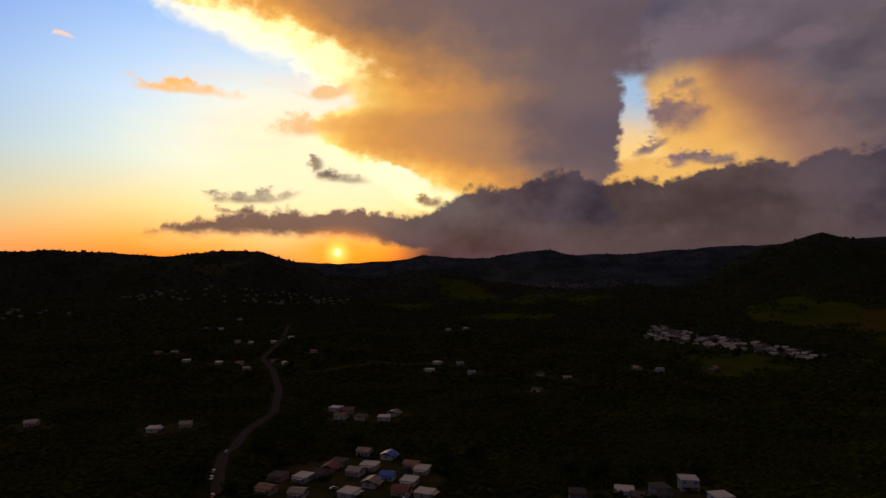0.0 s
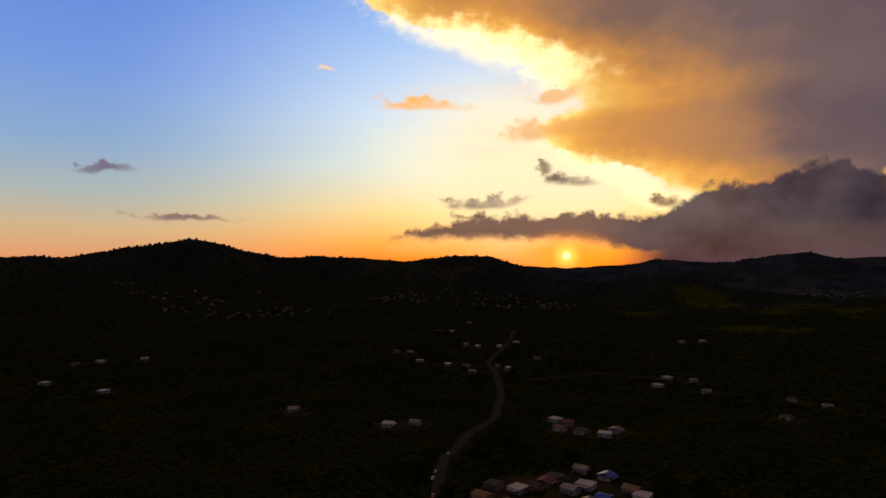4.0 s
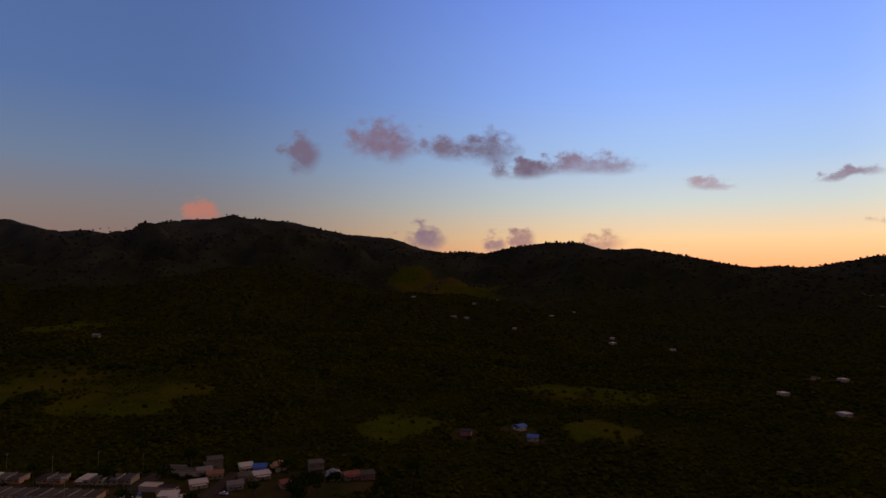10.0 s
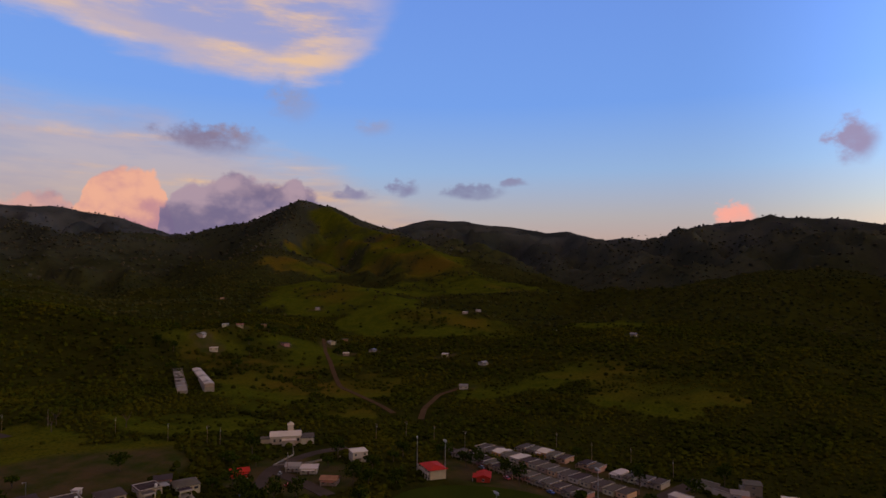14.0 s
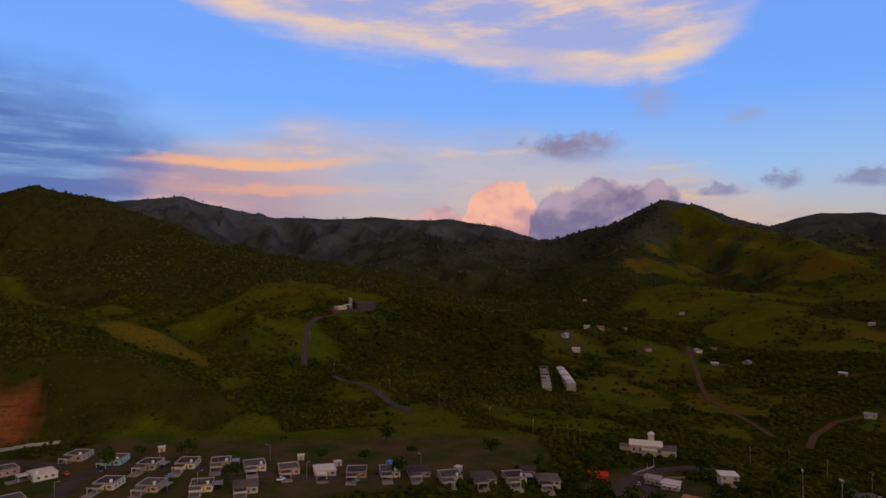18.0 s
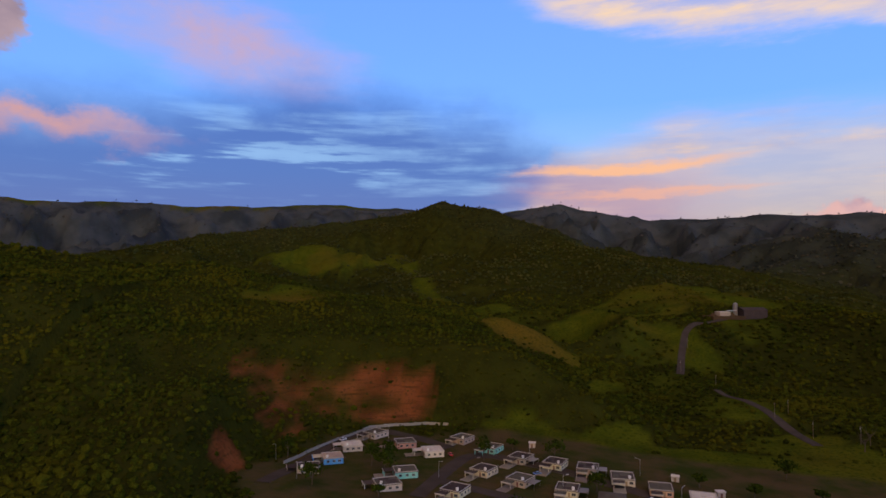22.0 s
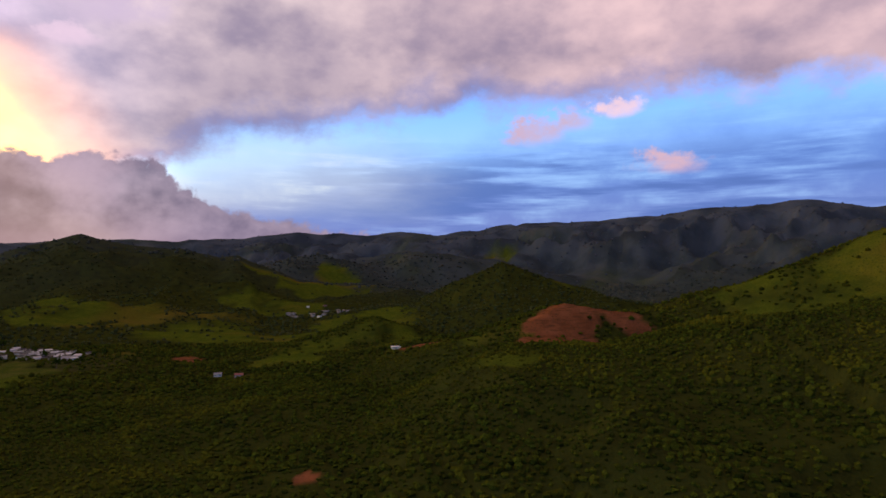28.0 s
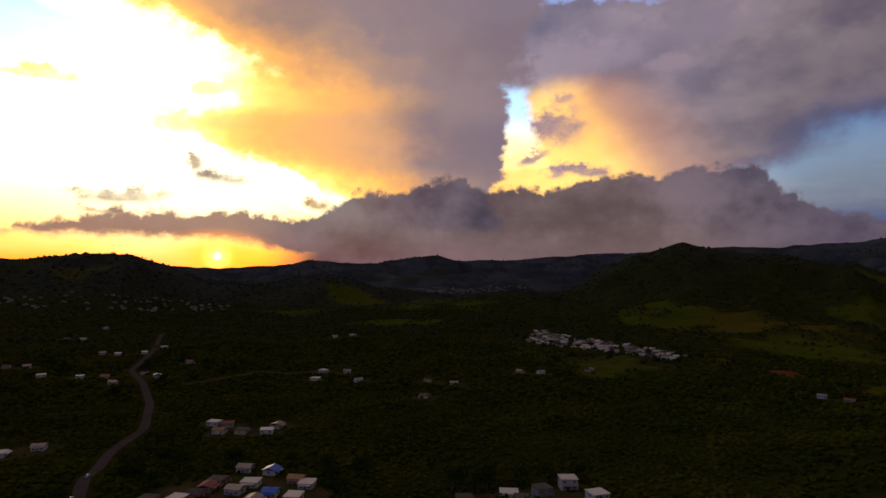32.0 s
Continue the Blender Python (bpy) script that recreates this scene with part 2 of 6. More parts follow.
# fan of pink cirrus in the south-east and the sheet over it, bright along its lower rim
comb = smooth(wisp["Fac"], 0.4, 0.6)
fan, _ = mass([(193, -10.0), (189, 0.0), (184.5, 7.0), (182.5, 10.2), (178, 11.4), (173, 13.2), (163, 13.2), (151, 11.6), (143, 9.6), (136, 8.0), (126, 4.0), (121, 0.0), (117, -10.0)], 160.0, 45.0, 2.2, above=False, bil=2.0, frayed=0.4, wispy=7.0)
fan_col = mix(m("ADD", m("MULTIPLY", streak_hi, 0.6), m("MULTIPLY", comb, 0.4)), lin(196, 172, 176, 0.68), lin(250, 208, 164, 0.68))
sky = mix(m("MULTIPLY", fan, m("ADD", 0.55, m("MULTIPLY", streak_hi, 0.35))), sky, fan_col)
lilac = patch("wisp", 177.0, 6.6, 8.0, 3.0, 0.0, 0.8)
sky = mix(m("MULTIPLY", lilac, 0.55), sky, lin(196, 158, 172, 0.68))
tip = patch("wisp", 176.6, 9.4, 7.4, 0.55, -0.02, 0.6)
sky = mix(m("MULTIPLY", tip, 0.85), sky, lin(255, 190, 140, 0.68))
low_tip = patch("wisp", 174.0, 7.2, 7.0, 0.35, -0.02, 0.7)
sky = mix(m("MULTIPLY", low_tip, 0.6), sky, lin(248, 180, 145, 0.68))
sheet, rim_d = mass([(192, 27.0), (182, 22.9), (176.6, 21.9), (166, 20.0), (158, 19.6), (148.5, 17.6), (140, 16.6), (136, 17.6), (132, 21.0), (128, 26.0), (122, 40.0)], 160.0, 45.0, 1.5, bil=1.6, frayed=0.6, wispy=5.5)
sheet = m("MULTIPLY", sheet, m("MULTIPLY", smooth(turn_from(160.0), 34.0, 18.0), smooth(turn_from(130.0), -1.0, 9.0)))
rim = m("MULTIPLY", smooth(rim_d, 3.2, 0.4), m("ADD", 0.55, m("MULTIPLY", comb, 0.45)))
sheet_col = mix(rim, mix(comb, lin(206, 186, 190, 0.66), lin(240, 210, 186, 0.66)), lin(255, 216, 166, 0.66))
sky = mix(m("MULTIPLY", sheet, m("ADD", 0.42, m("MULTIPLY", m("MAXIMUM", comb, rim), 0.5))), sky, sheet_col)

# the grey deck from north to east, torn into lumps at its end
swell = cloud_noise(4.2, 3.0, 0.45, (1, 1, 1.7), 9.0)["Fac"]
roll = smooth(m("ADD", m("MULTIPLY", swell, 0.62), m("ADD", m("MULTIPLY", lump, 0.38), m("MULTIPLY", fine, 0.06))), 0.38, 0.62)
deck, deck_d = mass([(203, 40.0), (219, 40.0), (225.5, 26.0), (228, 18.0), (231, 12.6), (236, 10.6), (241, 10.8), (246, 14.2), (254, 14.4), (266, 15.2), (273, 15.6), (280, 14.3), (290, 14.9), (298, 14.2), (302, 13.4), (313, 11.2), (318, 9.2), (322, 6.0), (342, 5.0), (346, 12.0), (349, 40.0), (352, 40.0)],
                    278.0, 78.0, 1.5, round_=3.0, bil=6.5, frayed=1.1)
shade = m("ADD", m("MULTIPLY", lit, 0.42), m("MULTIPLY", roll, 0.58))
to_west = smooth(turn_from(298.0), -26.0, 22.0)
deck_col = mix(to_west, mix(shade, lin(146, 126, 142, 0.9), lin(228, 192, 190, 0.9)), mix(shade, lin(142, 126, 142, 0.78), lin(214, 192, 190, 0.78)))
hem = m("MULTIPLY", smooth(turn_from(268.0), -4.0, 12.0), smooth(deck_d, 3.6, 0.6))
deck_col = mix(m("MULTIPLY", hem, 0.62), deck_col, lin(112, 118, 172, 0.85))
deep = m("MULTIPLY", smooth(turn_from(340.0), -32.0, -4.0), 0.75)
deck_col = mix(deep, deck_col, mix(shade, lin(78, 70, 80), lin(118, 102, 108)))
sky = mix(m("MULTIPLY", deck, 0.96), sky, deck_col)

# the gap behind the column: blue above, pale below, and the gilt slope beyond it
GAP_AZ = turn_from(338.0, m("ADD", az, m("MULTIPLY", m("SUBTRACT", bil_rgb.outputs[0], 0.5), 3.0)))
gap_el = m("ADD", el, m("ADD", m("MULTIPLY", m("SUBTRACT", bil_rgb.outputs[1], 0.5), 3.5), m("MULTIPLY", fine, 1.0)))
# gilt slope: brightest beside the gap, browner to the north and upwards
slope_top = level(GAP_AZ, [(-22.0, 19.0 / 40), (-15.0, 18.6 / 40), (-6.0, 17.6 / 40), (-3.0, 17.0 / 40), (2.0, 15.0 / 40), (6.0, 11.0 / 40)], -22.0, 8.0)
under = smooth(m("SUBTRACT", m("MULTIPLY", slope_top, 40.0), gap_el), -1.2, 2.2)
fade_n = m("ADD", m("ADD", GAP_AZ, 4.5), m("MULTIPLY", m("SUBTRACT", gap_el, 13.0), -0.9))
gilt_slope = m("MULTIPLY", m("MULTIPLY", under, smooth(fade_n, -13.0, 0.5)), smooth(GAP_AZ, 5.0, 2.0))
sky = mix(m("MULTIPLY", gilt_slope, 0.82), sky, mix(smooth(fade_n, -6.0, 1.0), lin(172, 122, 88), mix(soft_lit, lin(228, 164, 74), lin(246, 196, 104))))
gap_in = m("MULTIPLY", smooth(m("ADD", GAP_AZ, m("MULTIPLY", m("SUBTRACT", gap_el, 13.5), -0.35)), -1.6, -0.2), m("MULTIPLY", smooth(gap_el, 17.2, 15.6), smooth(gap_el, 9.0, 10.2)))
gap_in = m("MULTIPLY", gap_in, smooth(GAP_AZ, 5.0, 3.2))
sky = mix(m("MULTIPLY", gap_in, 0.96), sky, mix(smooth(gap_el, 10.5, 14.8), lin(238, 200, 128), lin(150, 184, 216)))
top_gap = m("MULTIPLY", patch("billow", 332.5, 23.8, 4.0, 1.0, -0.1, 0.6), 0.8)
sky = mix(top_gap, sky, lin(120, 142, 190))

# the thunderhead over the sunset: a soft column, gilt along its southern flank
flank_az = level(m("ADD", el, m("ADD", m("MULTIPLY", m("SUBTRACT", bil_rgb.outputs[1], 0.5), 3.0), m("MULTIPLY", fine, 1.6))),
                [(4.0, 3.0 / 60), (6.2, 5.0 / 60), (7.4, 6.6 / 60), (8.4, 9.0 / 60), (9.4, 13.4 / 60), (10.6, 16.6 / 60), (12.2, 18.2 / 60), (13.4, 17.2 / 60), (14.6, 13.8 / 60), (16.0, 14.4 / 60), (17.2, 17.4 / 60), (18.8, 19.2 / 60), (20.4, 24.0 / 60), (21.6, 29.6 / 60), (25.0, 40.0 / 60), (34.0, 50.0 / 60)], 0.0, 40.0)
inside = m("SUBTRACT", m("MULTIPLY", flank_az, 60.0), m("ADD", turn_from(350.0), m("MULTIPLY", m("SUBTRACT", bil_rgb.outputs[0], 0.5), 5.0)))
inside = m("ADD", inside, m("ADD", m("MULTIPLY", puff, 1.5), m("MULTIPLY", fine, 1.2)))
north_side = smooth(m("ADD", turn_from(340.4), m("ADD", m("MULTIPLY", head, 4.0), m("ADD", m("MULTIPLY", m("SUBTRACT", lump, 0.5), 9.0), m("MULTIPLY", m("MAXIMUM", m("SUBTRACT", gap_el, 13.0), 0.0), 0.3)))), -0.6, 0.4)
column = m("MULTIPLY", m("MULTIPLY", smooth(inside, -0.5, 0.9), north_side), smooth(el, 3.0, 4.5))
reach = level(el, [(4.0, 9.0 / 30), (9.0, 13.0 / 30), (13.0, 14.0 / 30), (17.0, 15.0 / 30), (20.0, 17.0 / 30), (24.0, 24.0 / 30)], 0.0, 40.0)
deepness = m("ADD", m("DIVIDE", inside, m("MULTIPLY", reach, 30.0)), m("MULTIPLY", m("SUBTRACT", swell, 0.5), -0.45))
col_shade = ramp(deepness, [(0.0, lin(255, 226, 140, -1.6)), (0.1, lin(252, 204, 104)), (0.26, lin(236, 176, 84)), (0.5, lin(204, 144, 76)), (0.75, lin(164, 120, 82)), (1.0, lin(132, 105, 90)), (1.35, lin(108, 92, 94)), (2.0, lin(94, 83, 93))], 0.0, 2.0, ease=False)
col_shade = mix(m("MULTIPLY", smooth(soft_lit, 0.75, 0.2), 0.22), col_shade, lin(86, 70, 72))
ember = m("MULTIPLY", patch("billow", 356.5, 11.6, 6.5, 4.2, 0.0, 0.95), 0.45)
col_shade = mix(ember, col_shade, lin(214, 150, 80))
sky = mix(column, sky, col_shade)
# white-hot rim of the anvil and of the gap under it
for a0, e0, wide, high, tilt in ((13.5, 20.0, 7.0, 1.1, 0.22), (6.6, 17.6, 2.6, 1.5, 0.5), (1.6, 8.2, 4.5, 0.7, 0.42), (357.8, 6.0, 2.0, 0.8, 0.3)):
    sky = mix(m("MULTIPLY", patch("small", a0, e0, wide, high, tilt, 0.85), 0.8), sky, lin(255, 238, 176, -1.9))
for a0, e0, wide, high, tilt in ((7.5, 12.4, 4.0, 0.9, -0.1), (6.2, 15.6, 2.2, 0.7, -0.2)):
    sky = mix(m("MULTIPLY", patch("small", a0, e0, wide, high, tilt, 0.5), 0.75), sky, mix(roll, lin(196, 140, 84), lin(236, 178, 102)))

# the dark bank at its foot, heaped along its top, with a thin tail towards the sun
bank_top, bank_d = mass([(34, -10.0), (27, 0.0), (22, 2.4), (16.2, 3.6), (9.5, 4.4), (2.0, 4.5), (359, 4.3), (356.5, 5.0), (354, 6.6), (349.8, 6.9), (344.7, 8.3), (340.7, 7.0), (336.8, 7.2), (330.5, 8.2), (326, 8.0), (322, 8.4), (318.5, 8.6), (316.5, 6.4), (312.4, 4.4), (308, 3.5), (300, 2.4), (290, 0.0), (284, -10.0)], 340.0, 60.0, 0.35, above=False, round_=5.0, bil=1.8, frayed=0.7)
bank_foot = smooth(m("ADD", m("SUBTRACT", el, m("MULTIPLY", smooth(turn_from(356.8), 0.0, 9.0), 1.6)), m("MULTIPLY", fine, 1.6)), 0.5, 1.5)
bank_foot = m("MAXIMUM", bank_foot, smooth(turn_from(359.5), 3.0, -3.0))
bank = m("MULTIPLY", bank_top, bank_foot)
bank_col = mix(smooth(m("ADD", m("MULTIPLY", head, 1.0), shade), -0.1, 1.2), lin(42, 37, 49), lin(82, 72, 81))
bank_col = mix(m("MULTIPLY", smooth(turn_from(358.0), 0.0, 7.0), 0.6), bank_col, lin(128, 94, 78))
haze = m("MULTIPLY", smooth(el, 4.5, 1.0), smooth(turn_from(340.0), 18.0, -2.0))
bank_col = mix(m("MULTIPLY", haze, 0.6), bank_col, lin(66, 56, 66))
sky = mix(m("MULTIPLY", bank, 0.96), sky, bank_col)

# heaped cumulus over the southern ridge, one pink in the last light, one grey
for stops, az0, dark, light in (
        ([(166, -6.0), (163, 4.4), (160.5, 5.2), (158.4, 6.0), (157, 5.2), (155, -6.0)], 160.0, lin(176, 150, 168, 0.66), lin(226, 178, 172, 0.66)),
        ([(158.5, -6.0), (157.0, 4.6), (156.0, 7.2), (154.6, 8.0), (153.0, 8.3), (151.4, 8.0), (150.2, 5.8), (148.6, -6.0)], 153.0, lin(204, 150, 164, 0.66), lin(255, 192, 166, 0.66)),
        ([(152.0, -6.0), (151.0, 4.6), (148.7, 6.8), (146, 7.8), (142.6, 7.4), (139.6, 7.8), (137.8, 6.0), (136.0, 4.6), (133.5, -6.0)], 143.0, lin(118, 112, 152, 0.66), lin(182, 162, 182, 0.66))):
    heap, heap_d = mass(stops, az0, 20.0, 0.3, above=False, round_=4.2, bil=1.2, frayed=0.7)
    glowing = smooth(m("ADD", m("MULTIPLY", head, 2.2), m("ADD", m("MULTIPLY", heap_d, -0.07), lit)), -0.1, 1.0)
    sky = mix(m("MULTIPLY", heap, 0.94), sky, mix(glowing, dark, light))

SMALL = [
    # kind, bearing, elevation, half-width, half-height, tilt, soft, colour at that exposure
    ("small", 18.6, 14.8, 3.6, 0.5, 0.04, 0.5, lin(244, 186, 112)), ("small", 12.9, 6.1, 2.9, 0.55, -0.04, 0.5, lin(132, 116, 104)),
    ("small", 27.7, 17.5, 0.6, 0.2, 0.0, 0.5, lin(235, 205, 180)), ("small", 14.6, 4.7, 1.3, 0.25, 0.0, 0.5, lin(150, 122, 100)),
    ("small", 4.9, 7.7, 1.6, 0.5, 0.0, 0.6, lin(120, 104, 92)), ("small", 7.4, 8.6, 0.6, 0.5, 0.2, 0.6, lin(140, 120, 100)), ("small", 357.1, 5.8, 1.0, 0.6, 0.2, 0.6, lin(120, 90, 70)),
    ("small", 46.2, 7.8, 2.0, 0.4, -0.05, 0.5, lin(110, 105, 125)),
    ("small", 39.6, 4.1, 3.4, 0.3, 0.0, 0.5, lin(130, 105, 105)), ("small", 55.8, 7.6, 1.4, 0.35, 0.0, 0.7, lin(130, 125, 140)),
    ("small", 66.3, 9.7, 3.8, 0.75, 0.04, 0.6, lin(104, 98, 120)), ("small", 71.4, 9.5, 2.6, 0.7, -0.1, 0.6, lin(102, 96, 120, -0.9)),
    ("small", 75.4, 11.2, 2.6, 1.2, 0.0, 0.6, lin(110, 104, 130, -0.5)), ("small", 79.6, 11.4, 1.6, 0.9, 0.2, 0.7, lin(116, 110, 136, -0.5)), ("small", 85.0, 11.8, 2.8, 1.4, 0.1, 0.6, lin(128, 116, 144, -0.45)),
    ("small", 91.9, 10.3, 1.2, 1.3, 0.5, 0.6, lin(118, 115, 145, -0.4)), ("small", 100.6, 4.6, 1.5, 1.3, 0.0, 0.4, lin(252, 178, 165, 0.5)),
    ("small", 80.9, 3.0, 1.5, 1.1, 0.0, 0.5, lin(140, 124, 142, -0.5)), ("small", 74.4, 2.6, 0.9, 0.8, 0.0, 0.5, lin(150, 128, 138, -0.6)),
    ("small", 71.9, 3.0, 1.0, 0.9, 0.0, 0.5, lin(160, 130, 135, -0.6)), ("small", 65.1, 2.6, 1.6, 0.7, 0.0, 0.6, lin(168, 134, 128, -0.8)),
    ("small", 123.2, 7.3, 2.4, 0.6, 0.0, 0.5, lin(135, 142, 180, 0.6)), ("small", 119.8, 8.0, 1.2, 0.35, 0.0, 0.5, lin(145, 152, 190, 0.6)), ("small", 129.9, 7.5, 1.3, 0.7, 0.0, 0.5, lin(138, 143, 182, 0.6)),
    ("small", 134.6, 6.9, 2.0, 0.45, 0.0, 0.5, lin(145, 145, 180, 0.6)), ("small", 140.1, 14.7, 1.5, 1.1, 0.0, 0.9, lin(150, 165, 210, 0.6)), ("small", 132.3, 13.0, 1.2, 0.6, 0.0, 0.9, lin(150, 170, 220, 0.6)),
    ("small", 147.7, 11.2, 3.2, 0.8, 0.12, 0.7, lin(140, 134, 166, 0.6)), ("small", 144.6, 11.8, 1.6, 0.6, 0.2, 0.7, lin(150, 142, 170, 0.6)),
    ("billow", 226.0, 11.8, 7.0, 1.5, 0.06, 0.8, lin(222, 170, 172, 0.9)),
    ("wisp", 213.0, 19.8, 9.0, 2.8, 0.2, 0.8, lin(200, 178, 215, 0.85)),
    ("small", 285.1, 12.4, 2.2, 1.0, 0.0, 0.6, lin(200, 170, 190, 0.95)), ("small", 282.0, 13.2, 1.6, 0.7, 0.2, 0.6, lin(196, 172, 196, 0.95)), ("small", 277.5, 14.1, 2.0, 0.7, -0.1, 0.5, lin(238, 200, 205, 0.9)),
    ("small", 273.3, 9.1, 2.4, 0.7, 0.05, 0.7, lin(206, 170, 184, 0.9)), ("small", 246.2, 8.9, 2.6, 0.45, 0.06, 0.6, lin(222, 180, 188, 0.9)), ("small", 241.0, 6.8, 1.6, 0.5, 0.0, 0.8, lin(170, 160, 196, 0.9)), ("small", 240.6, 8.7, 1.6, 0.35, 0.0, 0.7, lin(180, 166, 196, 0.9)),
    ("small", 335.0, 13.0, 2.2, 1.5, 0.15, 0.5, lin(118, 98, 104)), ("small", 334.9, 15.3, 1.1, 0.4, 0.1, 0.6, lin(120, 100, 108)), ("small", 336.8, 10.6, 1.2, 0.6, -0.5, 0.5, lin(124, 104, 106)), ("small", 332.4, 9.0, 1.8, 0.6, 0.05, 0.5, lin(112, 95, 104)), ("small", 335.2, 8.8, 0.9, 0.5, 0.0, 0.5, lin(120, 100, 108)),
    ("small", 325.4, 17.8, 2.4, 0.7, 0.0, 0.5, lin(108, 94, 104)), ("small", 333.0, 18.8, 4.5, 1.2, -0.1, 0.7, lin(110, 98, 110)), ("small", 322.5, 20.6, 4.0, 1.4, -0.1, 0.6, lin(96, 86, 98)),
]
mottle = m("ADD", 0.62, m("MULTIPLY", smooth(m("ADD", lump, curl["Fac"]), 1.24, 0.76), 0.38))
for kind, a0, e0, wide, high, tilt, soft, col in SMALL:
    sky = mix(m("MULTIPLY", patch(kind, a0, e0, wide, high, tilt, soft, after=sky), mottle), sky, col)
# the sun's disc, half behind the cloud bank
disc = smooth(m("SQRT", m("ADD", m("POWER", m("WRAP", m("SUBTRACT", az, SUN_AZ), 180.0, -180.0), 2.0), m("POWER", m("SUBTRACT", el, SUN_EL), 2.0))), 0.42, 0.16)
halo = smooth(m("SQRT", m("ADD", m("POWER", m("WRAP", m("SUBTRACT", az, SUN_AZ), 180.0, -180.0), 2.0), m("POWER", m("MULTIPLY", m("SUBTRACT", el, SUN_EL), 2.2), 2.0))), 6.0, 0.0)
sky = mix(m("MULTIPLY", halo, 0.92), sky, lin(255, 150, 30, -1.7))
core = smooth(m("SQRT", m("ADD", m("POWER", m("WRAP", m("SUBTRACT", az, SUN_AZ), 180.0, -180.0), 2.0), m("POWER", m("SUBTRACT", el, SUN_EL), 2.0))), 2.0, 0.1)
sky = mix(m("POWER", core, 2.0), sky, (5.0, 2.2, 0.4, 1))
sky = mix(disc, sky, (12.0, 7.0, 1.6, 1))
world.cycles.sampling_method, world.cycles.sample_map_resolution = "MANUAL", 512
bg = wn("Background")
put(bg.inputs[0], sky)
bg.inputs[1].default_value = 1.0
out = wn("OutputWorld")
wt.links.new(bg.outputs[0], out.inputs[0])

sun = new("sun", bpy.data.lights.new("sun", "SUN"))
sun.data.energy, sun.data.angle, sun.data.color = 0.5, radians(0.6), (1.0, 0.62, 0.32)
sun.matrix_world = look((-math.sin(radians(SUN_AZ)) * 1000, math.cos(radians(SUN_AZ)) * 1000, math.tan(radians(SUN_EL + 0.6)) * 1000), (0, 0, 0))
tagged(sun, "low setting sun", "sun", kind="structure")

# ---- materials ----
def material(name, col, rough=0.8, metal=0.0, vary=0.25, size=1.0, bump=0.15, spec=0.15, by_object=0.0, col2=None):
    """A worn surface: base colour with grain and stains at two scales, a little relief, and a shift from thing to thing."""
    mat = bpy.data.materials.new(name)
    mat.use_nodes = True
    t = mat.node_tree
    b = t.nodes["Principled BSDF"]
    b.inputs["Roughness"].default_value, b.inputs["Metallic"].default_value = rough, metal
    b.inputs["Specular IOR Level"].default_value = spec
    pos = t.nodes.new("ShaderNodeTexCoord").outputs["Object"]
    big, small = t.nodes.new("ShaderNodeTexNoise"), t.nodes.new("ShaderNodeTexNoise")
    for n, s, dt in ((big, 0.35 / size, 5), (small, 5.0 / size, 6)):
        n.inputs["Scale"].default_value, n.inputs["Detail"].default_value = s, dt
        t.links.new(pos, n.inputs["Vector"])
    stain = t.nodes.new("ShaderNodeMix")
    stain.data_type = "RGBA"
    stain.inputs[6].default_value = (*[c * (1 - vary) for c in col], 1)
    stain.inputs[7].default_value = (*[min(1, c * (1 + vary)) for c in (col2 or col)], 1)
    t.links.new(big.outputs["Fac"], stain.inputs[0])
    grain = t.nodes.new("ShaderNodeMix")
    grain.data_type, grain.blend_type = "RGBA", "MULTIPLY"
    grain.inputs[0].default_value = vary
    t.links.new(stain.outputs[2], grain.inputs[6])
    t.links.new(small.outputs["Color"], grain.inputs[7])
    last = grain.outputs[2]
    if by_object:
        info = t.nodes.new("ShaderNodeObjectInfo")
        hue = t.nodes.new("ShaderNodeHueSaturation")
        for sock, lo, hi in (("Hue", 0.5 - 0.06 * by_object, 0.5 + 0.06 * by_object), ("Value", 1 - 0.45 * by_object, 1 + 0.3 * by_object)):
            r = t.nodes.new("ShaderNodeMapRange")
            r.inputs[3].default_value, r.inputs[4].default_value = lo, hi
            t.links.new(info.outputs["Random"], r.inputs[0])
            t.links.new(r.outputs[0], hue.inputs[sock])
        t.links.new(last, hue.inputs["Color"])
        last = hue.outputs[0]
    t.links.new(last, b.inputs["Base Color"])
    if bump:
        bp = t.nodes.new("ShaderNodeBump")
        bp.inputs["Strength"].default_value, bp.inputs["Distance"].default_value = bump, 0.05 * size
        t.links.new(small.outputs["Fac"], bp.inputs["Height"])
        t.links.new(bp.outputs[0], b.inputs["Normal"])
    return mat


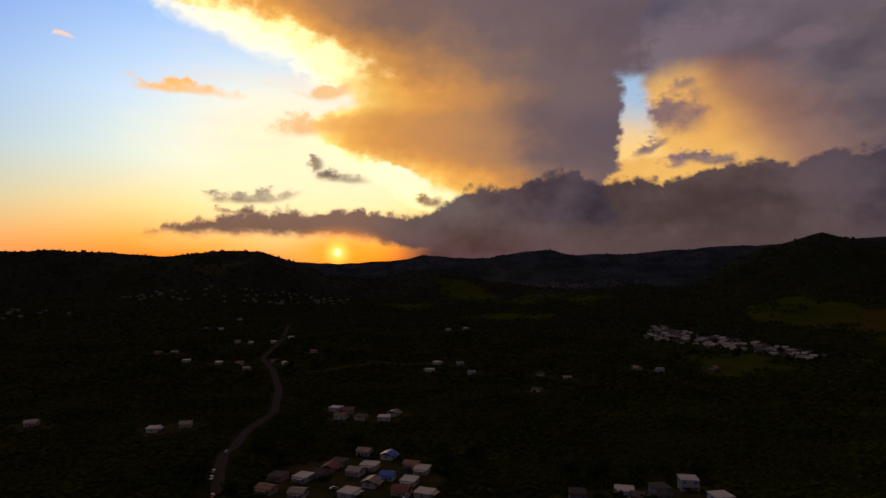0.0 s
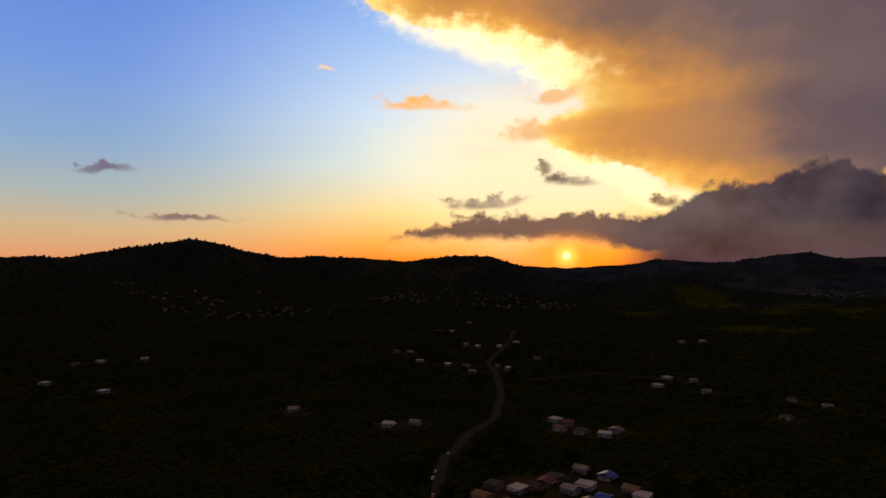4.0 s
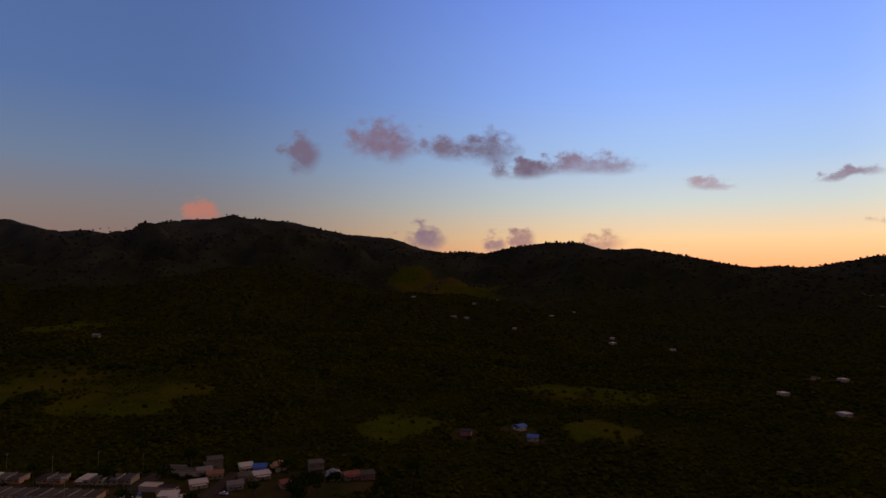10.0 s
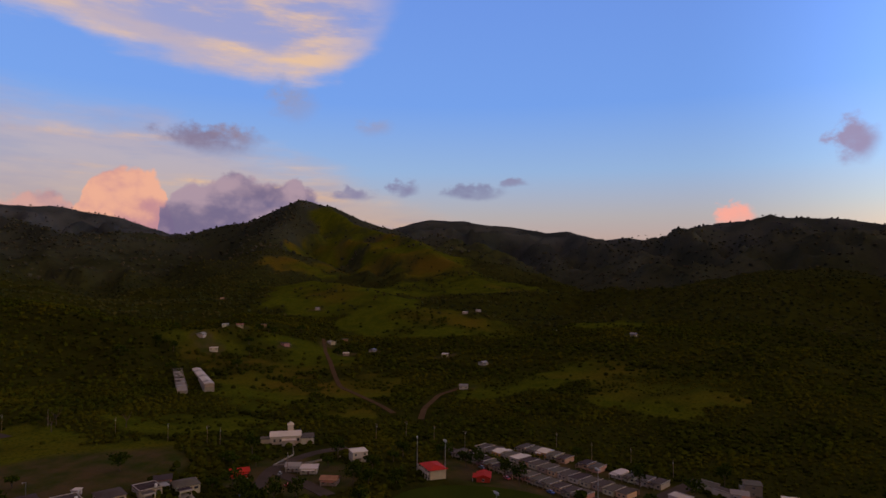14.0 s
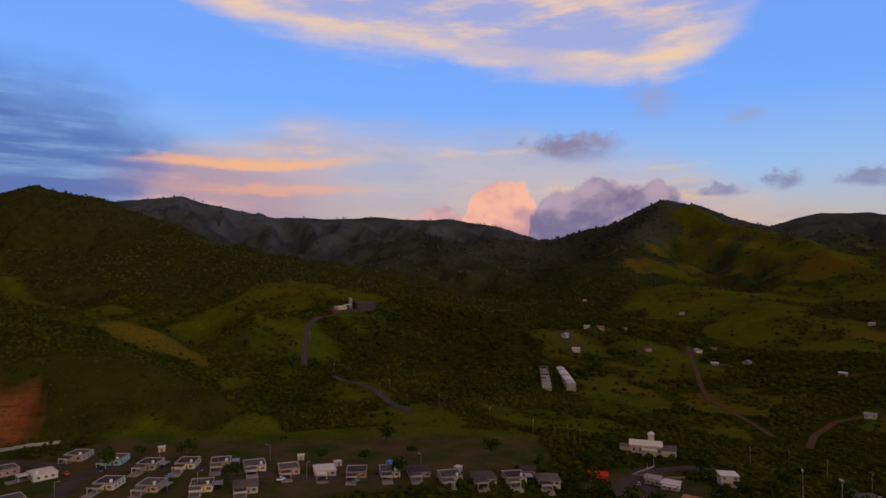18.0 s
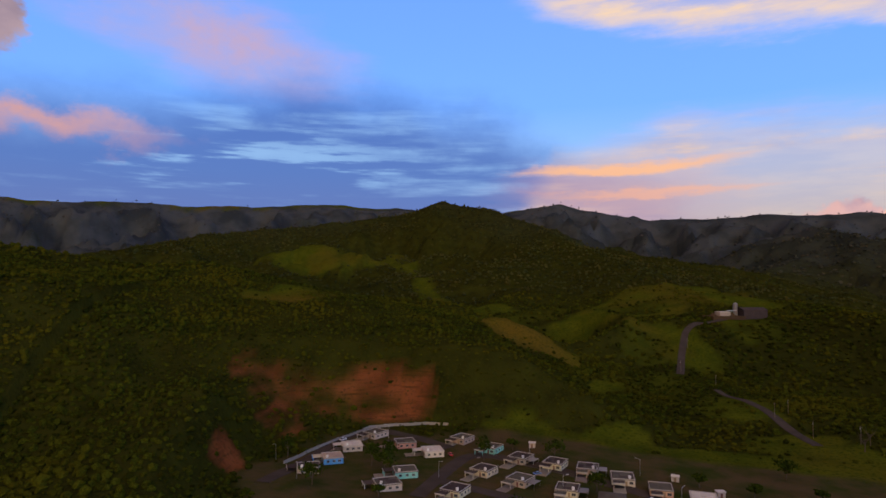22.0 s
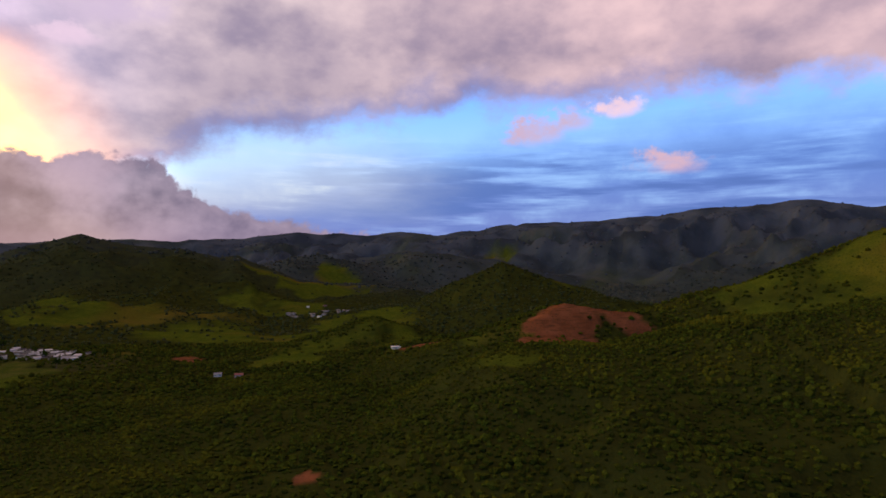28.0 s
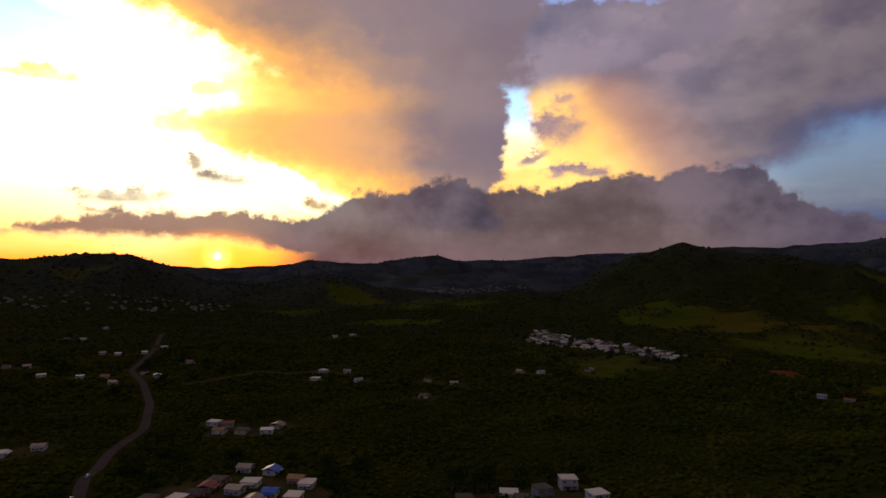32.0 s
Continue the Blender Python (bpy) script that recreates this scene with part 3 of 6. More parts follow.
def ground_material():
    mat = bpy.data.materials.new("valley_land")
    mat.use_nodes = True
    t = mat.node_tree
    b = t.nodes["Principled BSDF"]
    b.inputs["Roughness"].default_value, b.inputs["Specular IOR Level"].default_value = 1.0, 0.0
    pos = t.nodes.new("ShaderNodeTexCoord").outputs["Object"]

    def noise_(scale, detail=6):
        n = t.nodes.new("ShaderNodeTexNoise")
        n.inputs["Scale"].default_value, n.inputs["Detail"].default_value = scale, detail
        t.links.new(pos, n.inputs["Vector"])
        return n.outputs["Fac"]

    def mix_(f, a, c):
        n = t.nodes.new("ShaderNodeMix")
        n.data_type = "RGBA"
        for i, v in ((0, f), (6, a), (7, c)):
            if isinstance(v, bpy.types.NodeSocket):
                t.links.new(v, n.inputs[i])
            else:
                n.inputs[i].default_value = v
        return n.outputs[2]

    def steep(f, lo, hi):
        r = t.nodes.new("ShaderNodeMapRange")
        r.inputs[1].default_value, r.inputs[2].default_value = lo, hi
        t.links.new(f, r.inputs[0])
        return r.outputs[0]

    def attr(name):
        n = t.nodes.new("ShaderNodeAttribute")
        n.attribute_name = name
        return n.outputs["Fac"]

    tuft, clump, broad = noise_(0.5), noise_(0.06), noise_(0.006, 8)
    scrub = mix_(steep(clump, 0.35, 0.65), (0.0125, 0.0145, 0.0028, 1), (0.025, 0.029, 0.0045, 1))
    scrub = mix_(steep(tuft, 0.45, 0.7), scrub, (0.0237, 0.0244, 0.0044, 1))
    grass = mix_(steep(clump, 0.3, 0.7), (0.034, 0.046, 0.004, 1), (0.056, 0.064, 0.005, 1))
    grass = mix_(steep(broad, 0.5, 0.68), grass, (0.080, 0.056, 0.008, 1))
    grass = mix_(steep(tuft, 0.5, 0.72), grass, (0.0178, 0.0252, 0.003, 1))
    soil = mix_(steep(clump, 0.3, 0.7), (0.08, 0.027, 0.01, 1), (0.15, 0.052, 0.02, 1))
    band = t.nodes.new("ShaderNodeMapping")
    band.inputs["Scale"].default_value = (0.06, 0.06, 0.55)
    t.links.new(pos, band.inputs["Vector"])
    strata = t.nodes.new("ShaderNodeTexNoise")
    strata.inputs["Scale"].default_value, strata.inputs["Detail"].default_value = 1.0, 5
    t.links.new(band.outputs[0], strata.inputs["Vector"])
    soil = mix_(steep(strata.outputs["Fac"], 0.5, 0.74), soil, (0.05, 0.022, 0.008, 1))
    soil = mix_(steep(tuft, 0.55, 0.75), soil, (0.037, 0.0259, 0.0089, 1))
    yard = mix_(steep(clump, 0.35, 0.65), (0.024, 0.033, 0.007, 1), (0.06, 0.043, 0.02, 1))
    # far land with haze painted into its colour, greyer and bluer
    haze_dry = mix_(steep(broad, 0.4, 0.6), (0.022, 0.0275, 0.031, 1), (0.043, 0.050, 0.053, 1))
    c = mix_(attr("haze_dry"), scrub, haze_dry)
    c = mix_(attr("pasture"), c, grass)
    c = mix_(attr("yard"), c, yard)
    c = mix_(attr("soil"), c, soil)
    t.links.new(c, b.inputs["Base Color"])
    bp = t.nodes.new("ShaderNodeBump")
    bp.inputs["Strength"].default_value, bp.inputs["Distance"].default_value = 0.8, 1.2
    t.links.new(tuft, bp.inputs["Height"])
    t.links.new(bp.outputs[0], b.inputs["Normal"])
    return mat


GROUND = ground_material()


def leaf_material(name, dark, light):
    mat = bpy.data.materials.new(name)
    mat.use_nodes = True
    t = mat.node_tree
    b = t.nodes["Principled BSDF"]
    b.inputs["Roughness"].default_value, b.inputs["Specular IOR Level"].default_value = 1.0, 0.0
    geo, info = t.nodes.new("ShaderNodeNewGeometry"), t.nodes.new("ShaderNodeTexNoise")
    pos = t.nodes.new("ShaderNodeTexCoord").outputs["Object"]
    t.links.new(pos, info.inputs["Vector"])
    info.inputs["Scale"].default_value, info.inputs["Detail"].default_value = 1.3, 6
    wide = t.nodes.new("ShaderNodeTexNoise")
    t.links.new(pos, wide.inputs["Vector"])
    wide.inputs["Scale"].default_value, wide.inputs["Detail"].default_value = 0.016, 5
    mx, mx2 = t.nodes.new("ShaderNodeMix"), t.nodes.new("ShaderNodeMix")
    for n in (mx, mx2):
        n.data_type = "RGBA"
    mx.inputs[6].default_value, mx.inputs[7].default_value = (*dark, 1), (*light, 1)
    t.links.new(geo.outputs["Random Per Island"], mx.inputs[0])
    mx2.blend_type = "MULTIPLY"
    mx2.inputs[0].default_value = 0.8
    t.links.new(mx.outputs[2], mx2.inputs[6])
    r = t.nodes.new("ShaderNodeMapRange")
    r.inputs[1].default_value, r.inputs[2].default_value, r.inputs[3].default_value, r.inputs[4].default_value = 0.36, 0.64, 0.5, 1.35
    t.links.new(info.outputs["Fac"], r.inputs[0])
    g = t.nodes.new("ShaderNodeCombineColor")
    for i in range(3):
        t.links.new(r.outputs[0], g.inputs[i])
    t.links.new(g.outputs[0], mx2.inputs[7])
    # browner, drier leaves in broad patches
    haze_dry = t.nodes.new("ShaderNodeMix")
    haze_dry.data_type = "RGBA"
    r2 = t.nodes.new("ShaderNodeMapRange")
    r2.inputs[1].default_value, r2.inputs[2].default_value, r2.inputs[4].default_value = 0.44, 0.66, 0.7
    t.links.new(wide.outputs["Fac"], r2.inputs[0])
    t.links.new(r2.outputs[0], haze_dry.inputs[0])
    t.links.new(mx2.outputs[2], haze_dry.inputs[6])
    haze_dry.inputs[7].default_value = (light[0] * 1.5, light[1] * 1.15, light[2], 1)
    t.links.new(haze_dry.outputs[2], b.inputs["Base Color"])
    bp = t.nodes.new("ShaderNodeBump")
    bp.inputs["Strength"].default_value, bp.inputs["Distance"].default_value = 0.9, 0.6
    t.links.new(info.outputs["Fac"], bp.inputs["Height"])
    t.links.new(bp.outputs[0], b.inputs["Normal"])
    return mat


# copies of the woodland leaves with haze painted in, bluer the farther off
FAR_HAZE_LEAF = leaf_material("far_hazed_leaves", (0.021, 0.026, 0.031), (0.040, 0.046, 0.051))
MID_HAZE_LEAF = leaf_material("mid_hazed_leaves", (0.014, 0.017, 0.006), (0.034, 0.041, 0.012))
DIST_HAZE_LEAF = leaf_material("distant_hazed_leaves", (0.018, 0.022, 0.017), (0.037, 0.043, 0.030))
LEAF = leaf_material("woodland_leaves", (0.0125, 0.0155, 0.0022), (0.034, 0.042, 0.0038))

# ---- land: numpy noise, ridges, cover ----
def hash2(ix, iy, seed):
    h = (ix.astype(np.int64) * 374761393 + iy.astype(np.int64) * 668265263 + seed * 974634541) & 0x7FFFFFFF
    h = ((h ^ (h >> 13)) * 1274126177) & 0x7FFFFFFF
    return ((h ^ (h >> 16)) & 0xFFFF) / 65535.0


def value_noise(x, y, seed):
    ix, iy = np.floor(x), np.floor(y)
    fx, fy = x - ix, y - iy
    fx, fy = fx * fx * (3 - 2 * fx), fy * fy * (3 - 2 * fy)
    a, b = hash2(ix, iy, seed), hash2(ix + 1, iy, seed)
    c, d = hash2(ix, iy + 1, seed), hash2(ix + 1, iy + 1, seed)
    return (a + (b - a) * fx) * (1 - fy) + (c + (d - c) * fx) * fy


def fbm(x, y, size, octaves, seed):
    """Noise between about -1 and 1."""
    s, amp, tot = 0.0, 1.0, 0.0
    for k in range(octaves):
        f = 2.0 ** k / size
        c, n = math.cos(0.6 * k), math.sin(0.6 * k)
        s = s + amp * (2 * value_noise((x * c - y * n) * f, (x * n + y * c) * f, seed + k) - 1)
        tot += amp
        amp *= 0.5
    return s / tot


# crest lines in plan: width of the flanks, then x, y and height along the crest
RIDGES = [
    (420, [(-710, 4240, 126), (-410, 4280, 115), (-60, 4300, 136), (170, 4300, 169), (570, 4260, 158), (1040, 4170, 217), (1170, 4140, 186), (1650, 3970, 178), (2080, 3760, 170)]),  # low western ranges
    (430, [(-2030, 1610, 135), (-1940, 1720, 132), (-1860, 1820, 161), (-1750, 1920, 197), (-1650, 2010, 217), (-1570, 2070, 204), (-1460, 2150, 168), (-1300, 2250, 148), (-1160, 2330, 154), (-890, 2440, 143), (-570, 2540, 163), (-420, 2570, 116), (-310, 2580, 64)]),  # ridge below the setting sun
    (520, [(-3050, -480, 334), (-3070, -370, 352), (-3090, -180, 357), (-3100, -30, 319), (-3100, 130, 291), (-3080, 350, 275), (-3070, 500, 219)]),  # south-western mountain
    (450, [(-2670, 440, 194), (-2620, 710, 184), (-2590, 800, 209), (-2550, 920, 218), (-2490, 1070, 236), (-2450, 1170, 212), (-2370, 1320, 217), (-2290, 1470, 192), (-2160, 1650, 144), (-2090, 1740, 124)]),  # south-western hills
    (500, [(-2540, -2100, 327), (-2650, -1960, 375), (-2740, -1840, 368), (-2890, -1610, 344), (-2970, -1450, 309), (-3020, -1340, 325), (-3100, -1180, 277), (-3140, -1070, 292), (-3190, -930, 270), (-3250, -690, 335), (-3290, -450, 371)]),  # southern ridge
    (380, [(-1190, -2290, 258), (-1330, -2210, 240), (-1420, -2160, 255), (-1600, -2030, 312), (-1720, -1920, 397), (-1820, -1840, 368), (-1900, -1760, 319), (-2010, -1650, 284)]),  # peak
    (260, [(-1720, -1740, 338), (-1690, -1560, 276), (-1590, -1230, 214), (-1410, -900, 122), (-1190, -680, 73)]),  # spur of the peak
    (230, [(-1610, -1840, 319), (-1450, -1710, 272), (-1090, -1370, 125), (-810, -1070, 60)]),  # second spur of the peak
    (150, [(-980, -1010, 89), (-930, -850, 83), (-880, -710, 67), (-800, -550, 32)]),  # green knoll
    (500, [(440, -3830, 484), (110, -3850, 543), (-100, -3860, 486), (-450, -3840, 432), (-910, -3770, 443), (-1150, -3700, 453), (-1480, -3590, 440), (-1760, -3470, 392), (-1930, -3390, 331)]),  # high eastern range
    (260, [(-940, -2720, 317), (-980, -2390, 246), (-930, -1980, 167), (-860, -2330, 195), (-570, -1900, 124)]),  # range before it
    (330, [(940, -1360, 196), (850, -1540, 237), (630, -1700, 261), (490, -1750, 285), (350, -1780, 330), (210, -1710, 295), (70, -1580, 233), (-60, -1340, 159), (-150, -1130, 116), (-190, -880, 75)]),  # wooded summit
    (170, [(390, -1420, 150), (250, -1150, 89), (130, -870, 49), (40, -680, 34)]),  # foothill
    (520, [(3990, -1240, 489), (3960, -1320, 504), (3880, -1550, 495), (3790, -1770, 485), (3650, -2050, 466), (3440, -2390, 490), (3220, -2670, 535), (3020, -2900, 517), (2570, -3310, 553), (2350, -3480, 532), (1960, -3720, 553), (1590, -3890, 581), (1360, -3990, 553), (1190, -4040, 559), (510, -4190, 514), (220, -4220, 565), (40, -4230, 553)]),  # north-eastern range
    (560, [(3450, 1910, 299), (3530, 1750, 322), (3600, 1610, 304), (3670, 1430, 325), (3710, 1320, 352), (3790, 1060, 397), (3870, 690, 411), (3920, 310, 441), (3930, -10, 474), (3900, -510, 503), (3850, -800, 458), (3770, -1120, 494)]),  # northern range
    (450, [(1730, 4140, 191), (2160, 3940, 232), (2430, 3770, 241), (2770, 3530, 276), (3080, 3260, 273), (3360, 2970, 296), (3600, 2670, 349), (3730, 2480, 353), (3860, 2270, 344), (3980, 2060, 379), (4090, 1820, 350), (4210, 1540, 390), (4250, 1400, 428), (4280, 1300, 428)]),  # far northern hills
    (330, [(860, 1790, 55), (980, 1730, 135), (1060, 1680, 167), (1160, 1610, 204), (1270, 1530, 180), (1360, 1450, 174), (1440, 1370, 142), (1470, 1330, 152), (1510, 1290, 126), (1590, 1180, 75)]),  # dark hill over the village
    (170, [(1200, 610, 36), (1250, 510, 87), (1280, 410, 131), (1310, 310, 94), (1320, 250, 76)]),  # conical hill
    (200, [(700, 30, 60), (760, -50, 92), (810, -140, 134), (830, -220, 172), (850, -290, 178), (850, -370, 191), (830, -450, 199), (800, -520, 164)]),  # hill with a green shoulder
    (205, [(440, 30, 58), (480, -40, 82), (500, -150, 101), (490, -290, 134), (480, -350, 141), (430, -420, 130), (370, -480, 118), (300, -520, 120), (230, -510, 109), (150, -500, 92)]),  # near wooded hill
    (300, [(-990, -250, 38), (-1310, -200, 99), (-1530, -90, 128), (-1540, 60, 96), (-1530, 180, 70)]),  # hill south of the valley
    (115, [(530, 250, 37), (620, 220, 41), (730, 170, 70), (720, 80, 63), (750, 0, 79), (780, -90, 97)]),  # spur with red clearings
    (70, [(-40, 2700, 67), (20, 2700, 100), (80, 2700, 68)]),  # small cone
    (75, [(640, 50, 69), (620, 80, 72), (590, 120, 81), (550, 140, 67), (520, 170, 53), (500, 210, 46)]),  # knoll with the red clearing
    (80, [(660, 470, 16), (710, 450, 31), (750, 430, 45), (760, 400, 37), (750, 380, 23)]),  # round pasture knoll
    (200, [(-20, 2290, 67), (70, 2290, 88), (160, 2290, 92), (250, 2280, 79), (340, 2270, 50)]),  # low hills before the western town
    (200, [(2030, 1730, 115), (2120, 1610, 160), (2190, 1520, 166), (2260, 1410, 133), (2330, 1290, 85)]),  # dark hill of the northern valley
    (80, [(1790, 1700, 127), (1830, 1660, 158), (1870, 1610, 124)]),  # little cone beside it
    (95, [(-651, -274, 14), (-727, -163, 22), (-785, -88, 34), (-772, -29, 19), (-675, 35, 14)]),  # low hill with dry pasture
    (230, [(2460, 1480, 156), (2560, 1290, 185), (2650, 1100, 171), (2720, 900, 146)]),  # foothills of the northern range
]


# levelled ground under the housing: centre, half-sizes, turn, height
PADS = [(-76, -310, 215, 75, -8, 8), (43, -283, 75, 90, 0, 9), (-333, -89, 75, 130, 8, 0), (-271, -215, 60, 70, 0, 3), (-32, 332, 90, 70, 0, 0), (436, 807, 130, 210, 20, 0), (-282, -122, 40, 45, 0, 2)]


def near_line(x, y, pts):
    """Distance to a line of points, and the height of its nearest place."""
    best, high = np.full(x.shape, 1e9), np.zeros(x.shape)
    for (x0, y0, z0), (x1, y1, z1) in zip(pts[:-1], pts[1:]):
        dx, dy = x1 - x0, y1 - y0
        s = np.clip(((x - x0) * dx + (y - y0) * dy) / (dx * dx + dy * dy), 0, 1)
        d = np.hypot(x - x0 - s * dx, y - y0 - s * dy)
        m_ = d < best
        best, high = np.where(m_, d, best), np.where(m_, z0 + s * (z1 - z0), high)
    return best, high


def height(x, y):
    x, y = np.asarray(x, float), np.asarray(y, float)
    wx, wy = x + 60 * fbm(x, y, 420, 3, 50), y + 60 * fbm(x, y, 420, 3, 60)
    spur = fbm(x, y, 330, 5, 11)
    gully = 1 - 2.6 * np.abs(fbm(x, y, 240, 4, 71))
    fold = 1 - 2 * np.abs(fbm(x, y, 520, 3, 23))
    acc, top = np.zeros(x.shape), np.zeros(x.shape)
    for w, pts in RIDGES:
        d, z = near_line(x, y, pts)
        dw, zw = near_line(wx, wy, pts)
        k = np.clip(d / w, 0, 1)
        d = d * (1 - k) + dw * k
        q = d * (1 + 0.35 * k * spur) / w
        prof = np.exp(-np.power(q, 1.2 if w > 240 else 1.6) * (1 - 0.22 * fold * k))
        h = z * prof * (1 + (4.5 if w > 200 else 3.0) * gully * prof * (1 - prof) ** 2)
        acc = acc + np.power(np.maximum(h, 0) / 100, 9)
    top = 100 * np.power(acc, 1 / 9)
    flank = np.clip(top / 160, 0, 1)
    r = np.hypot(x + 45, y)
    low = 5 * fbm(x, y, 260, 4, 31) + np.clip((r - 650) / 1500, 0, 1) * 12 * fbm(x, y, 480, 3, 37)
    h = np.maximum(top - 6 * (1 - flank), -4) + low * np.clip((r - 150) / 400, 0.15, 1) + flank * (11 * fbm(x, y, 150, 3, 43) + 6 * fbm(x, y, 70, 2, 41))
    for cx, cy, rx, ry, turn, z in PADS:
        c, s = math.cos(radians(turn)), math.sin(radians(turn))
        q = np.hypot(((x - cx) * c + (y - cy) * s) / rx, (-(x - cx) * s + (y - cy) * c) / ry)
        k = np.clip((1.25 - q) / 0.4, 0, 1)
        k = k * k * (3 - 2 * k)
        h = h * (1 - k) + (z + 0.15 * (h - z)) * k
    return h


# plan of the settled land, in metres east and north of the first eye
SUBURB = [(76, -281), (72, -301), (70, -324), (66, -352), (43, -337), (24, -325), (13, -353), (-6, -339), (-24, -324), (-42, -317), (-58, -313), (-74, -304), (-8, -301), (-27, -291), (29, -289), (32, -270), (0, -270), (-49, -283), (-68, -275), (-90, -294), (-107, -287), (-122, -280), (-138, -276), (-152, -271), (-164, -258), (-179, -251), (-194, -247), (-210, -242)]
SHEDS = [(-99, -314), (-28, -346)]
SUBURB_WALL = [(93, -288), (90, -313), (84, -337), (74, -363), (60, -371), (42, -376), (26, -376)]
ROW_A = [(-350, -181), (-328, -88)]
ROW_B = [(-368, -176), (-343, -72)]
ROW_C = [(-384, -156), (-368, -63)]
ROW_D = [(-381, -46), (-354, -52), (-334, -57), (-320, -62)]
VILLAGE = [(-376, -30), (-369, -23), (-386, -26), (-355, -29), (-380, -8), (-377, 0), (-377, 11), (-363, -6), (-364, 2), (-370, 31), (-358, 41), (-357, 50), (-357, 59), (-339, -40), (-332, -34), (-350, -10), (-348, 17)]
SUNSET_HOUSES = [(-19, 363), (-5, 355), (8, 338), (13, 330), (-32, 345), (-22, 329), (-15, 338), (-36, 336), (-48, 322), (-41, 327), (-13, 312), (-5, 321), (2, 300), (13, 296), (-61, 324), (-47, 300), (-23, 299), (-63, 306), (6, 313)]
TALL_HOUSES = [(86, 293), (109, 293), (127, 294), (146, 304), (112, 282), (148, 276)]
VALLEY_HOUSES = [(-48, 488), (-42, 464), (-27, 461), (-10, 458), (-3, 470), (-38, 481), (-258, 460), (-167, 439), (-149, 450), (-244, 736), (-276, 789), (-298, 794), (-204, 723), (-179, 717), (-163, 683), (-145, 737), (-128, 715), (-161, 944), (-108, 805), (-176, 892), (-226, 893), (-206, 885), (-321, 1067), (-297, 1062), (-300, 1198), (45, 713), (34, 665)]
VALLEY_HOUSES_2 = [(167, 603), (124, 551), (145, 625), (70, 699), (76, 641), (258, 654), (343, 654), (279, 645), (112, 1024), (82, 1015), (-556, 485), (-444, 175), (-418, 176), (-431, 132), (-984, 511), (-940, 490), (-1877, 564), (-1351, 224), (-1289, 346), (-1187, 305), (-1192, 281), (-1046, 359), (-1229, 495), (-1556, 680), (-845, 539), (-620, 579), (-611, 607), (-577, 641), (-469, 473), (-258, 457), (-1222, 1536), (-1077, 1642), (-990, 1598)]
SOUTH_HOUSES = [(-507, -644), (-514, -624), (-445, -598), (-448, -579), (-559, -635), (-533, -561), (-653, -581), (-607, -559), (-586, -511), (-626, -504), (-645, -404), (-629, -340), (-526, -296), (-840, -242), (-910, -386), (-911, -555), (-934, -543), (-766, -760), (-768, -1035)]
NEAR_FARM = [(-299, -272), (-299, -214), (-265, -229), (-268, -220), (-241, -243), (-205, -253), (-212, -243), (-262, -198), (-306, -166), (-318, -142)]
BARNS = [(-390, -520), (-351, -438), (-378, -533), (-325, -436)]
MILL = [(-211, -778), (-256, -805), (-257, -842), (-198, -768)]
EAST_HOUSES = [(485, 444), (480, 468), (1034, 723), (1168, 848), (1220, 836), (2715, 1370), (2768, 1317), (2766, 1348), (544, 289)]
BLOCK = [(451, 1059), (524, 713), (473, 675), (362, 912)]
POLES = [(-236, -363), (-246, -320), (-262, -291), (-260, -228), (-336, -234), (-355, -225), (-360, -206), (-364, -185), (-301, -173), (-396, -138), (-389, -112), (-393, -90), (-384, -64), (-159, -664), (-164, -554), (-179, -445), (-190, -455), (-191, -412), (-142, -592), (-212, -400), (-258, -298), (57, -350), (100, -293), (74, -264), (12, -289), (-47, -283), (-97, -280), (-28, -329), (-62, -300), (-83, -316), (-156, -279)]
ROADS = {"road_sub1": [(86, -254), (85, -300), (83, -346), (67, -365), (40, -355), (17, -339)],
         "road_sub2": [(16, -262), (12, -293), (6, -328), (-3, -334), (-35, -317), (-67, -300), (-101, -280), (-135, -272)],
         "road_sub3": [(10, -285), (-4, -279), (-28, -270), (-48, -266)],
         "road_mill": [(-140, -582), (-151, -651), (-163, -700), (-199, -755), (-238, -796)],
         "road_hill": [(-163, -545), (-174, -500), (-179, -452), (-188, -394)],
         "road_s1": [(-616, -584), (-514, -462), (-456, -387), (-426, -312), (-409, -282)],
         "road_s2": [(-524, -300), (-496, -303), (-440, -276), (-406, -253)],
         "road_s3": [(-312, -236), (-292, -244), (-258, -240), (-231, -218)],
         "road_s3b": [(-258, -240), (-254, -205), (-250, -186)],
         "road_rowAB": [(-356, -194), (-327, -66)],
         "road_cross": [(-392, -52), (-322, -68)],
         "road_vill": [(-375, -13), (-330, -24)],
         "road_sun": [(-86, 305), (-95, 338), (-101, 371), (-104, 437), (-95, 486), (-108, 575), (-137, 689), (-163, 758), (-170, 918), (-199, 1145)],
         "road_ridge": [(-96, 671), (-73, 686), (-50, 713), (-21, 738), (6, 714), (37, 726), (49, 701)]}
PASTURE_S = [(-602, -117), (-635, -220), (-549, -136), (-842, -685), (-1134, -880), (-909, -925), (-1244, -1318), (-484, -506), (-467, -376), (-390, -414), (-394, -317), (-215, -300), (-282, -360), (-950, -326), (-560, -258), (-843, -588), (-1547, -1576), (-469, -611), (-551, -528), (-2046, 416), (-436, 234), (-458, 83), (-2170, 328), (-2004, 498), (-552, 276)]
